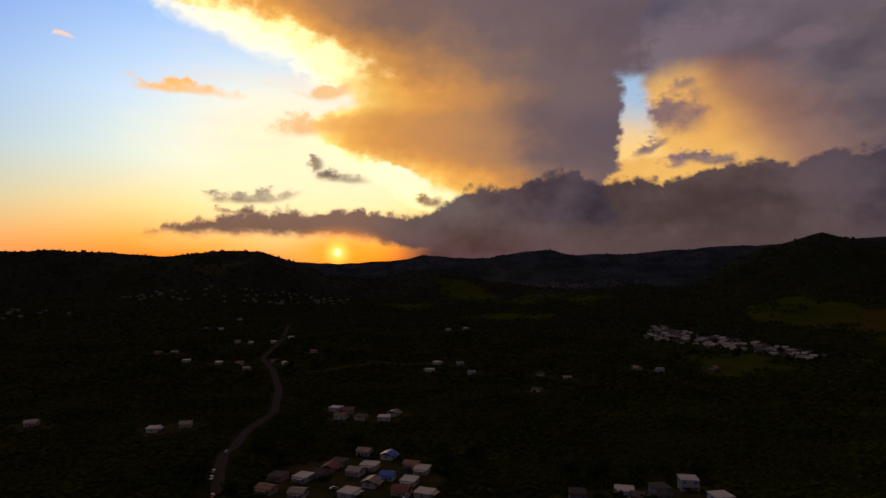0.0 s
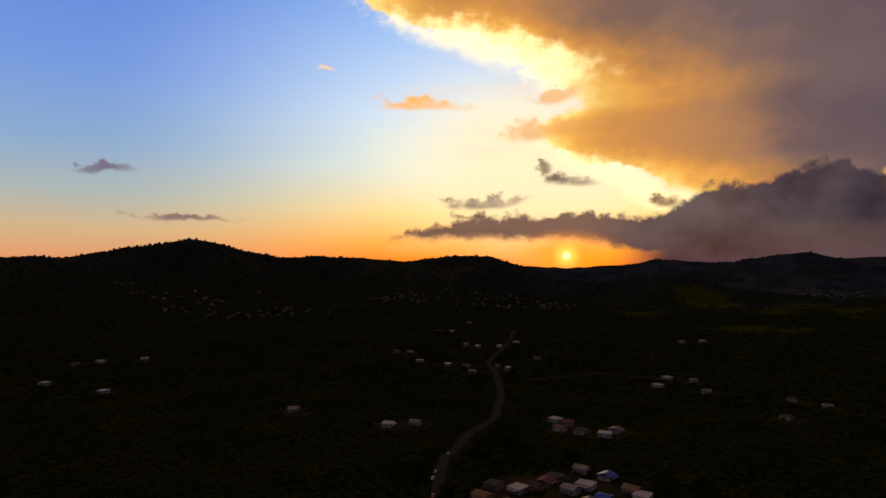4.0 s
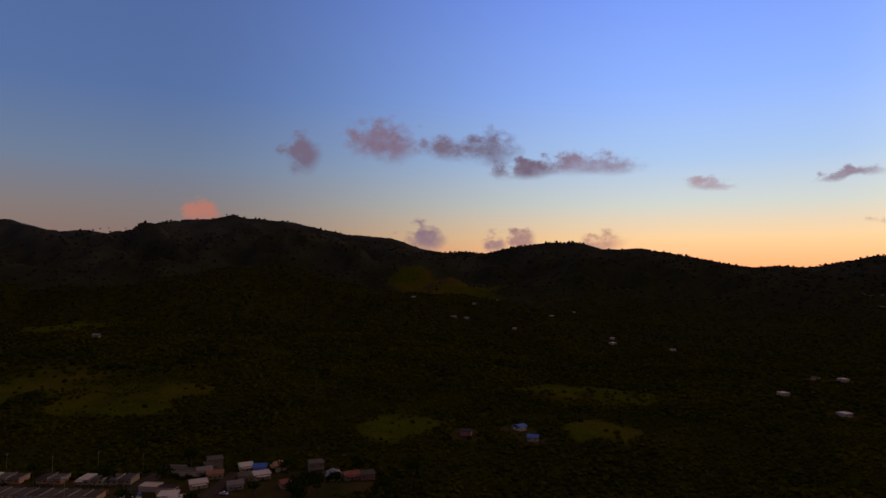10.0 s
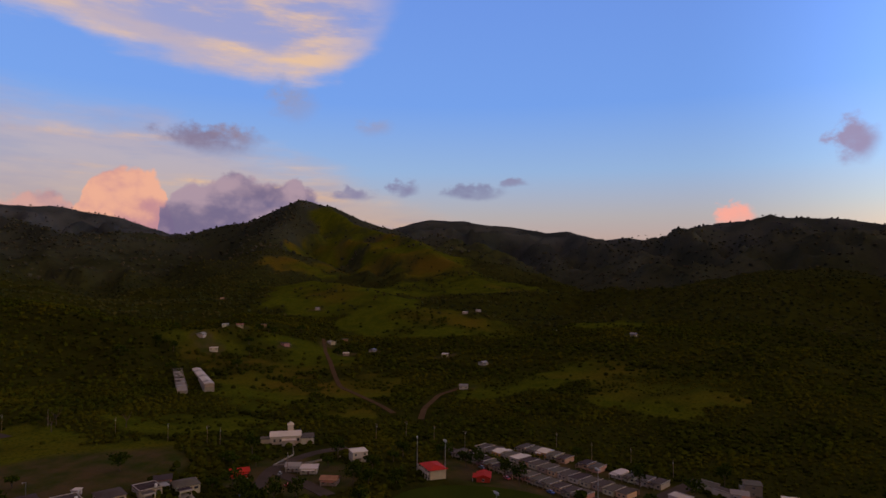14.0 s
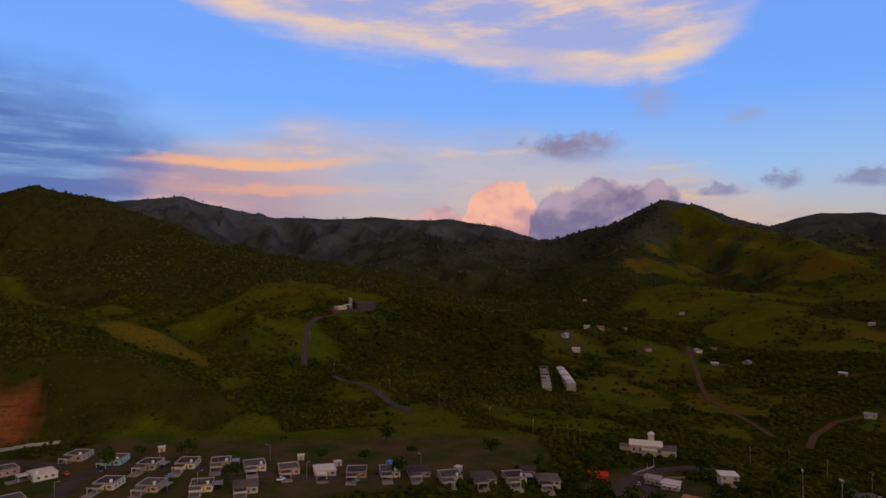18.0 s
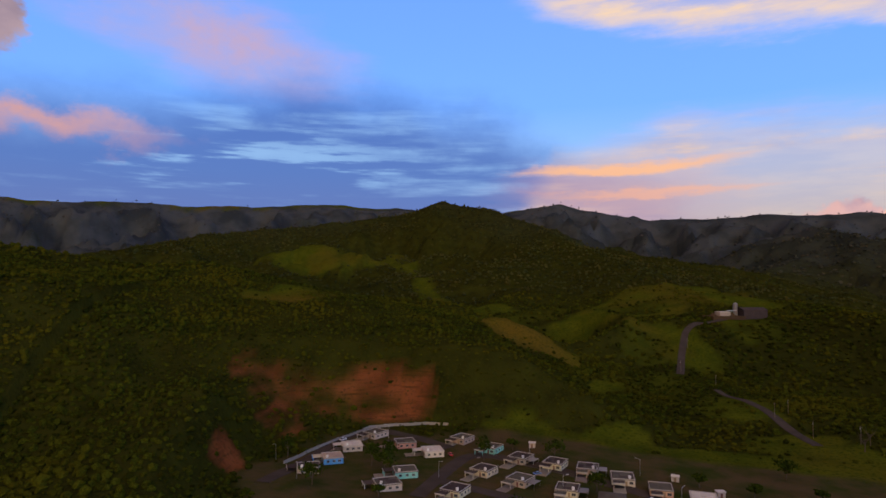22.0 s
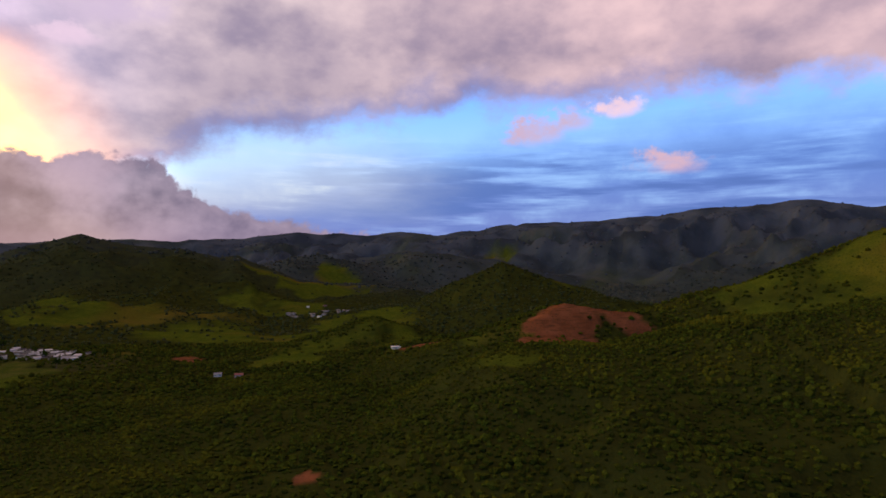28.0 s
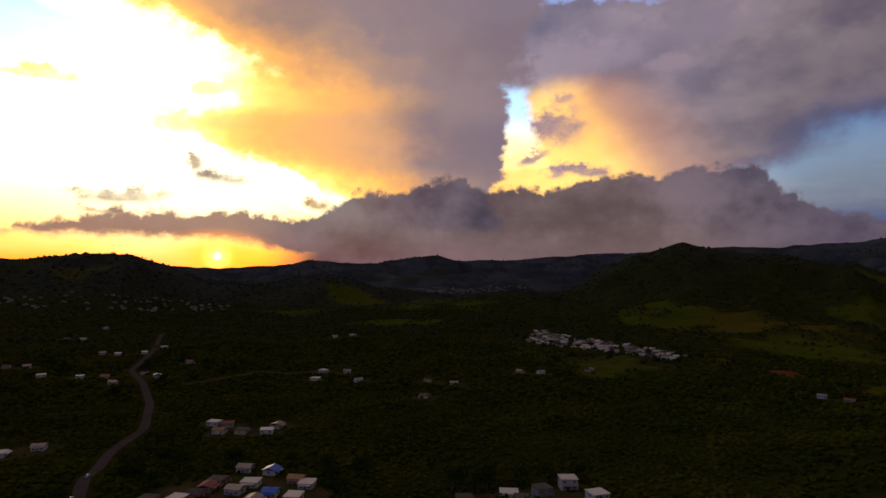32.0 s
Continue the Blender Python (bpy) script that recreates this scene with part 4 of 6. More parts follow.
PASTURE_E = [(29, -800), (-30, -742), (-130, -874), (-118, -660), (-246, -956), (88, -866), (-109, -515), (-136, -344), (-42, -500), (-187, -368), (-239, -734), (-884, -910), (-814, -777), (-1469, -1464), (-525, -562), (-177, -397), (-75, -336), (712, -205), (732, -224), (732, -176), (716, -134), (698, -79), (531, -1300), (191, -482)]
PASTURE_N = [(1110, 923), (835, 951), (956, 600), (763, 540), (852, 514), (1466, 1155), (1542, 1005), (407, 123), (3150, 1043), (719, 1088), (757, -124), (1009, 582), (838, 941), (1154, 920), (1550, 1052), (990, 583), (1082, 592), (375, 665), (574, 443), (227, 2081), (303, 1682), (240, 1240), (1603, 1013)]

PASTURE_MORE = [(-1458, -1240), (-1422, -1040), (-869, -709), (-901, -948), (-564, -102), (-618, -206), (-623, -161), (-523, -554), (-538, -479), (-471, -372), (-229, -316), (-403, -445), (-138, -670), (7, -578), (76, -884), (-19, -575), (-113, -548), (-166, -473), (-180, -370), (-208, -324), (-908, -937), (-806, -769), (-152, -933), (-73, -374), (1124, 886), (827, 942), (699, 423), (811, 618), (768, -152), (735, -56), (1447, 1059), (2076, 1352), (685, 1024)]


def blob(x, y, cx, cy, rx, ry, turn=0.0, rag=0.35, seed=77):
    """1 inside a ragged patch of land, 0 outside."""
    near = np.nonzero((np.abs(x - cx) < 1.7 * max(rx, ry)) & (np.abs(y - cy) < 1.7 * max(rx, ry)))
    out_ = np.zeros(x.shape)
    x, y = x[near], y[near]
    c, s = math.cos(radians(turn)), math.sin(radians(turn))
    u, v = ((x - cx) * c + (y - cy) * s) / rx, (-(x - cx) * s + (y - cy) * c) / ry
    q = np.hypot(u, v) + rag * fbm(x, y, 0.5 * min(rx, ry) + 12, 4, seed)
    out_[near] = np.clip((1.0 - q) / 0.12, 0, 1)
    return out_


def along(x, y, pts):
    best = np.full(x.shape, 1e9)
    for (x0, y0), (x1, y1) in zip(pts[:-1], pts[1:]):
        dx, dy = x1 - x0, y1 - y0
        s = np.clip(((x - x0) * dx + (y - y0) * dy) / (dx * dx + dy * dy + 1e-6), 0, 1)
        best = np.minimum(best, np.hypot(x - x0 - s * dx, y - y0 - s * dy))
    return best


def cover(x, y):
    """Shares of pasture, bare red soil, trodden yard and painted haze at each place."""
    x, y = np.asarray(x, float), np.asarray(y, float)
    r = np.hypot(x, y)
    n = fbm(x, y, 420, 5, 91)
    pasture = np.clip((n - 0.4) / 0.12, 0, 1) * (r > 650) * np.clip((2500 - r) / 600, 0.25, 1)
    for pts, base in ((PASTURE_S, 0.075), (PASTURE_E, 0.07), (PASTURE_N, 0.065), (PASTURE_MORE, 0.06)):
        for i, (px, py) in enumerate(pts):
            d = math.hypot(px, py)
            size = base * d * (0.8 + 0.5 * ((i * 7) % 5) / 4)
            size = min(max(size, 22), 110)
            pasture = np.maximum(pasture, blob(x, y, px, py, size * 1.25, size * 0.8, 25 * i, 0.55, 80 + i))
    pasture = np.maximum(pasture, blob(x, y, -128, -350, 120, 26, -12, 0.5, 60))
    pasture = np.maximum(pasture, blob(x, y, 535, 190, 60, 34, 60, 0.5, 62))
    pasture = np.maximum(pasture, blob(x, y, 752, -185, 105, 62, -50, 0.5, 61))
    for k, wide in ((24, 62), (6, 120), (8, 130), (12, 40), (13, 70)):
        d, _ = near_line(x, y, RIDGES[k][1])
        pasture = np.maximum(pasture, np.clip((wide * (0.75 + 1.1 * fbm(x, y, 150, 4, 44)) - d) / 12, 0, 1))
    pasture = pasture * np.clip(0.95 + 1.5 * fbm(x, y, 55, 4, 52), 0.25, 1)
    # cut bank behind the estate, then the clearings on the knolls
    bank_d = along(x, y, [(150, -350), (118, -366), (78, -383), (44, -390)])
    soil = np.clip((11 + 8 * fbm(x, y, 40, 3, 5) - bank_d) / 2.5, 0, 1)
    soil = np.maximum(soil, blob(x, y, 125, -338, 24, 17, 30, 0.7, 21))
    k = np.nonzero(soil > 0)
    bench = fbm(x[k] * 0.35 + y[k] * 0.1, 1.6 * height(x[k], y[k]), 9, 3, 15)
    soil[k] = soil[k] * np.clip(0.62 + 1.9 * bench + 0.5 * np.clip((95 - x[k]) / 40, -0.6, 1), 0.08, 1)
    for i, (px, py, rx, ry) in enumerate(((574, 112, 38, 34), (540, 128, 32, 22), (612, 68, 28, 20), (500, 122, 26, 14), (548, 262, 28, 17), (212, 160, 9, 6), (562, 592, 26, 18), (114, -268, 14, 9))):
        soil = np.maximum(soil, blob(x, y, px, py, rx, ry, 40 * i, 0.45, 20 + i))
    yard = np.zeros(x.shape)
    for cx, cy, rx, ry, turn, z in PADS[:1] + PADS[1:2]:
        yard = np.maximum(yard, blob(x, y, cx, cy, rx * 0.86, ry * 0.74, turn, 0.15, 9))
    for cx, cy, rx, ry, turn in ((-341, -103, 34, 82, 14), (-348, 5, 26, 66, 0), (-23, 312, 52, 44, 0), (111, 288, 46, 24, 5), (-260, -220, 34, 34, 0), (419, 778, 105, 190, 22)):
        yard = np.maximum(yard, (0.3 if rx > 100 else 1.0) * blob(x, y, cx, cy, rx, ry, turn, 0.25, 14))
    for pts in (VALLEY_HOUSES, VALLEY_HOUSES_2, SOUTH_HOUSES, EAST_HOUSES):
        for px, py in pts:
            if math.hypot(px, py) < 1300:
                yard = np.maximum(yard, 0.8 * blob(x, y, px, py, 15, 12, 0, 0.4, 33))
    # how much of the painted haze tint, rising with distance
    haze_dry = np.clip((r + 250 * fbm(x, y, 600, 3, 66) - 1500) / 2100, 0, 1)
    return {"pasture": pasture, "soil": soil, "yard": yard, "haze_dry": haze_dry}


def wooded(x, y):
    """Share of trees: none on roads, yards and soil, few on pasture."""
    c = cover(x, y)
    r = np.hypot(x, y)
    k = np.clip(1.02 - 0.975 * c["pasture"] - 1.1 * c["yard"] - 0.97 * np.clip(c["soil"] * 1.5, 0, 1), 0, 1)
    k = k * np.where(r > 1400, np.clip(0.7 + 0.9 * fbm(x, y, 300, 3, 8), 0.25, 1), np.clip(0.93 + 0.5 * fbm(x, y, 70, 3, 8), 0.4, 1))
    for pts in ROADS.values():
        k = np.where(along(x, y, pts) < 7, 0, k)
    for cx, cy, rx, ry, turn in FIELD_SHAPES:
        k = k * (1 - blob(x, y, cx, cy, rx, ry, turn, 0.0))
    return k


FIELD_SHAPES = [(-290, -124, 34, 46, 18)]


def polar_sheet():
    n_az = 960
    r = [0.0]
    step = 26.0
    while r[-1] < 4930:
        r.append(r[-1] + max(step if r[-1] < 240 else 5.5, r[-1] * 0.0125))
    r = np.array(r[1:])
    a = np.arange(n_az) * 2 * np.pi / n_az
    rr, aa = np.meshgrid(r, a, indexing="ij")
    x, y = np.concatenate([[-45.0], (-45 - np.sin(aa) * rr).ravel()]), np.concatenate([[0.0], (np.cos(aa) * rr).ravel()])
    return x, y, len(r), n_az


def fast_mesh(name, co, faces, smooth_faces=False):
    """Mesh from arrays: co (n, 3), faces (m, 3 or 4)."""
    me = bpy.data.meshes.new(name)
    co, faces = np.asarray(co, np.float32), np.asarray(faces, np.int32)
    n, k = faces.shape
    me.vertices.add(len(co))
    me.vertices.foreach_set("co", co.ravel())
    me.loops.add(n * k)
    me.loops.foreach_set("vertex_index", faces.ravel())
    me.polygons.add(n)
    me.polygons.foreach_set("loop_start", np.arange(n, dtype=np.int32) * k)
    me.polygons.foreach_set("use_smooth", np.full(n, smooth_faces, bool))
    me.update(calc_edges=True)
    me.validate()
    return me


gx, gy, n_ring, n_az = polar_sheet()
gz = height(gx, gy)
RING_R, RING_Z = np.hypot(gx[1::n_az] + 45, gy[1::n_az]), gz[1:].reshape(n_ring, n_az)
idx = 1 + np.arange(n_ring * n_az).reshape(n_ring, n_az)
quads = np.stack([idx[:-1], np.roll(idx, -1, 1)[:-1], np.roll(idx, -1, 1)[1:], idx[1:]], -1).reshape(-1, 4)[:, ::-1]
first = np.stack([np.zeros(n_az, int), idx[0], np.roll(idx[0], -1)], -1)
land = fast_mesh("ground", np.stack([gx, gy, gz], 1), np.concatenate([quads[:, [0, 1, 2]], quads[:, [0, 2, 3]], first]), True)
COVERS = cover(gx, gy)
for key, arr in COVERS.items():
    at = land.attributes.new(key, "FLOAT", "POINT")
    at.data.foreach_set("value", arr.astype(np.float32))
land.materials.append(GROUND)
ground = tagged(new("ground", land), "hilly green valley land with pastures and red soil", "ground", kind="structure")

# ---- woodland: thousands of crowns ----
def unit_crown(level, seed, rag):
    """A lumpy crown about 1 across its radius, flat below."""
    bm = bmesh.new()
    bmesh.ops.create_icosphere(bm, subdivisions=level, radius=1.0)
    rng = np.random.default_rng(seed)
    off = rng.uniform(0, 50, 3)
    for v in bm.verts:
        p = v.co.normalized()
        q = 1 + rag * noise.noise(Vector(p * 1.7) + Vector(off)) * 1.6 + rag * 0.7 * noise.noise(Vector(p * 4.1) + Vector(off))
        v.co = Vector((p.x * q, p.y * q, max(p.z, -0.45) * q * 0.85))
    bm.verts.ensure_lookup_table()
    co = np.array([v.co[:] for v in bm.verts])
    fa = np.array([[v.index for v in f.verts] for f in bm.faces])
    bm.free()
    return co, fa


def crowns(name, xs, ys, sizes, shapes, mat, label, lift=0.55):
    rng = np.random.default_rng(len(xs))
    z = height(xs, ys)
    pick = rng.integers(0, len(shapes), len(xs))
    turn = rng.uniform(0, 6.283, len(xs))
    tall = rng.uniform(0.7, 1.2, len(xs))
    cos_, sin_ = np.cos(turn), np.sin(turn)
    all_co, all_fa, base = [], [], 0
    for k, (co, fa) in enumerate(shapes):
        i = np.nonzero(pick == k)[0]
        if not len(i):
            continue
        s = sizes[i][:, None]
        px = (co[None, :, 0] * cos_[i][:, None] - co[None, :, 1] * sin_[i][:, None]) * s + xs[i][:, None]
        py = (co[None, :, 0] * sin_[i][:, None] + co[None, :, 1] * cos_[i][:, None]) * s + ys[i][:, None]
        pz = (co[None, :, 2] * tall[i][:, None] + lift) * s + z[i][:, None]
        all_co.append(np.stack([px, py, pz], -1).reshape(-1, 3))
        all_fa.append((fa[None] + (base + np.arange(len(i)) * len(co))[:, None, None]).reshape(-1, 3))
        base += len(i) * len(co)
    me = fast_mesh(name, np.concatenate(all_co), np.concatenate(all_fa), False)
    me.materials.append(mat)
    return tagged(new(name, me), label, "trees", kind="stuff")


def scatter(r0, r1, spacing, seed):
    """Jittered places between two distances of the middle of the flight, kept where woods grow."""
    rng = np.random.default_rng(seed)
    n = int(2 * r1 / spacing)
    i, j = np.meshgrid(np.arange(n), np.arange(n), indexing="ij")
    x = (i + (j % 2) * 0.5 + rng.uniform(-0.42, 0.42, i.shape)) * spacing - r1 - 45
    y = (j + rng.uniform(-0.42, 0.42, i.shape)) * spacing - r1
    r = np.hypot(x + 45, y)
    keep = (r >= r0) & (r < r1)
    x, y = x[keep], y[keep]
    keep = rng.uniform(0, 1, x.shape) < wooded(x, y)
    return x[keep], y[keep], rng


MID_SHAPES = [unit_crown(1, 20 + s, 0.45) for s in range(8)]
xs, ys, rng = scatter(170, 600, 4.0, 5)
crowns("near_woods", xs, ys, rng.uniform(0.8, 2.3, len(xs)) * (0.6 + 0.8 * value_noise(xs / 40, ys / 40, 3)), MID_SHAPES, LEAF, "dense dark green broadleaf woodland on the near hills", 0.25)
xs, ys, rng = scatter(600, 1000, 7.2, 8)
crowns("slope_woods", xs, ys, rng.uniform(1.5, 3.3, len(xs)), MID_SHAPES, LEAF, "dark green woodland on the lower slopes", 0.3)
# from here outward each ring's leaf colour carries more painted haze
xs, ys, rng = scatter(1000, 1900, 12.5, 6)
crowns("middle_woods", xs, ys, rng.uniform(1.8, 3.8, len(xs)), MID_SHAPES, MID_HAZE_LEAF, "dark green woodland on the valley slopes", 0.3)
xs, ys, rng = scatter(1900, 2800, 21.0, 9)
crowns("distant_woods", xs, ys, rng.uniform(3.5, 7.0, len(xs)), MID_SHAPES, DIST_HAZE_LEAF, "dark woodland on the distant hills", 0.1)
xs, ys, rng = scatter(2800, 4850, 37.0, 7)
crowns("far_woods", xs, ys, rng.uniform(3.5, 7.5, len(xs)), [unit_crown(1, 40 + s, 0.35) for s in range(4)], FAR_HAZE_LEAF, "woods on the far mountain ranges, tinted grey-green for haze", -0.25)

# ---- things ----
CONCRETE = material("weathered_concrete", (0.22, 0.185, 0.15), 0.85, vary=0.35, by_object=0.5)
GREY_ROOF = material("stained_grey_roof", (0.085, 0.068, 0.058), 0.95, vary=0.45, size=2.0, by_object=1.0, spec=0.08)
WHITE_ROOF = material("white_sealed_roof", (0.5, 0.45, 0.38), 0.7, vary=0.22, size=2.0, by_object=0.25)
METAL_ROOF = material("ribbed_metal_roof", (0.24, 0.22, 0.2), 0.55, 0.4, vary=0.3, size=2.0, by_object=0.5)
RUST_ROOF = material("rusty_sheet_roof", (0.3, 0.15, 0.09), 0.8, 0.1, vary=0.4, by_object=0.6)
RED_ROOF = material("red_painted_roof", (0.38, 0.022, 0.012), 0.7, vary=0.3, spec=0.1)
BLUE_TARP = material("blue_tarpaulin", (0.04, 0.12, 0.42), 0.5, vary=0.25)
WHITE_WALL = material("white_painted_wall", (0.44, 0.38, 0.31), 0.8, vary=0.2, by_object=0.3)
CREAM_WALL = material("cream_painted_wall", (0.42, 0.35, 0.25), 0.8, vary=0.22, by_object=0.7)
BLUE_WALL = material("sky_blue_wall", (0.1, 0.3, 0.55), 0.8, vary=0.2)
PINK_WALL = material("salmon_wall", (0.5, 0.26, 0.18), 0.8, vary=0.25, by_object=0.7)
GREEN_WALL = material("mint_wall", (0.2, 0.45, 0.36), 0.8, vary=0.2)
ORANGE_WALL = material("orange_wall", (0.6, 0.28, 0.06), 0.8, vary=0.2)
RED_WALL = material("red_wall", (0.32, 0.035, 0.02), 0.8, vary=0.2)
GLASS = material("dark_window_glass", (0.03, 0.035, 0.04), 0.12, vary=0.1, bump=0.0, spec=0.6)
FRAME = material("window_frame_paint", (0.34, 0.31, 0.27), 0.6, vary=0.1, bump=0.0)
DOOR = material("door_paint", (0.22, 0.14, 0.09), 0.6, vary=0.2, by_object=0.8)
TANK = material("water_tank_plastic", (0.6, 0.58, 0.54), 0.5, vary=0.15)
ASPHALT = material("worn_asphalt", (0.062, 0.05, 0.042), 1.0, vary=0.4, size=3.0, spec=0.0)
DIRT_ROAD = material("pale_dirt_track", (0.075, 0.048, 0.026), 1.0, vary=0.4, size=3.0, spec=0.0)
KERB = material("pale_kerb_concrete", (0.26, 0.235, 0.2), 0.85, vary=0.3)
WOOD = material("grey_pole_wood", (0.2, 0.15, 0.11), 0.85, vary=0.35)
STEEL = material("galvanised_steel", (0.42, 0.43, 0.44), 0.4, 0.8, vary=0.2, bump=0.0)
TURF = material("mown_turf", (0.026, 0.038, 0.005), 1.0, vary=0.35, size=6.0, spec=0.0)
BARK = material("tree_bark", (0.09, 0.065, 0.045), 0.9, vary=0.35)
TREE_LEAF = leaf_material("tree_leaves", (0.01, 0.017, 0.003), (0.03, 0.046, 0.005))
CAR_PAINTS = [material("car_paint_" + n, c, 0.3, 0.2, vary=0.06, bump=0.0, spec=0.5) for n, c in (("white", (0.7, 0.7, 0.7)), ("grey", (0.15, 0.16, 0.17)), ("red", (0.4, 0.03, 0.03)), ("blue", (0.04, 0.09, 0.28)))]
TYRE = material("tyre_rubber", (0.02, 0.02, 0.02), 0.9, bump=0.0)
LAMP_HEAD = material("lamp_head_plastic", (0.55, 0.55, 0.52), 0.4, bump=0.0)


def part(name, bm, mat, parent=None, label=""):
    """Link a bmesh as one mesh object under a thing or a part."""
    me = bpy.data.meshes.new(name)
    bm.to_mesh(me)
    bm.free()
    me.materials.append(mat)
    ob = new(name, me)
    if parent is not None:
        ob.parent = parent
    return tagged(ob, label)


def box(*spans):
    """bmesh of boxes (x0, x1, y0, y1, z0, z1)."""
    bm = bmesh.new()
    for x0, x1, y0, y1, z0, z1 in spans:
        v = [bm.verts.new(p) for p in ((x0, y0, z0), (x1, y0, z0), (x1, y1, z0), (x0, y1, z0), (x0, y0, z1), (x1, y0, z1), (x1, y1, z1), (x0, y1, z1))]
        for f in ((3, 2, 1, 0), (4, 5, 6, 7), (0, 1, 5, 4), (1, 2, 6, 5), (2, 3, 7, 6), (3, 0, 4, 7)):
            bm.faces.new([v[i] for i in f])
    return bm


def post(r0, r1, h, sides=8, at=(0, 0, 0), to=None):
    """A tapered round bar from one place to another."""
    bm = bmesh.new()
    a = Vector(at)
    b = Vector(to) if to else a + Vector((0, 0, h))
    q = (b - a).to_track_quat("Z", "Y")
    rings = []
    for p, r in ((a, r0), (b, r1)):
        rings.append([bm.verts.new(p + q @ Vector((r * math.cos(6.2832 * i / sides), r * math.sin(6.2832 * i / sides), 0))) for i in range(sides)])
    for i in range(sides):
        j = (i + 1) % sides
        bm.faces.new((rings[0][i], rings[0][j], rings[1][j], rings[1][i]))
    bm.faces.new(rings[1])
    bm.faces.new(rings[0][::-1])
    return bm


def gable(w, d, z, rise, over, hip=0.0, thick=0.14):
    """A pitched roof along x with that overhang; hip draws the ends of its ridge in."""
    bm = bmesh.new()
    x, y = w / 2 + over, d / 2 + over
    rings = []
    for dz in (0.0, thick):
        rings.append([bm.verts.new(p) for p in ((-x, -y, z + dz), (x, -y, z + dz), (x, y, z + dz), (-x, y, z + dz), (-x + hip, 0, z + rise + dz), (x - hip, 0, z + rise + dz))])
    for f in ((0, 1, 5, 4), (2, 3, 4, 5), (1, 2, 5), (3, 0, 4)):
        bm.faces.new([rings[1][i] for i in f])
        bm.faces.new([rings[0][i] for i in f[::-1]])
    for i in range(4):
        j = (i + 1) % 4
        bm.faces.new((rings[0][i], rings[0][j], rings[1][j], rings[1][i]))
    return bm


def base(name, label, category, group=""):
    return tagged(new(name), label, category, group)


def opening(thing, name, x, z, w, h, face, out, label=""):
    """A window or door on a wall: face 0 front, 1 right, 2 back, 3 left; out: how far that wall stands from the middle."""
    turn = Matrix.Rotation(radians(90 * face), 4, "Z")

    def laid(bm):
        bmesh.ops.transform(bm, matrix=turn, verts=bm.verts)
        return bm
    y = -out
    if name == "window":
        fr = part("window", laid(box((x - w / 2, x + w / 2, y - 0.06, y, z + h - 0.09, z + h), (x - w / 2, x + w / 2, y - 0.1, y, z, z + 0.09), (x - w / 2, x - w / 2 + 0.09, y - 0.06, y, z + 0.09, z + h - 0.09),
                                     (x + w / 2 - 0.09, x + w / 2, y - 0.06, y, z + 0.09, z + h - 0.09), (x - 0.03, x + 0.03, y - 0.05, y, z + 0.09, z + h - 0.09))), FRAME, thing, label)
        part("pane", laid(box((x - w / 2 + 0.09, x + w / 2 - 0.09, y - 0.025, y, z + 0.09, z + h - 0.09))), GLASS, fr)
    else:
        part(name, laid(box((x - w / 2, x + w / 2, y - 0.05, y, z, z + h))), DOOR, thing, label)


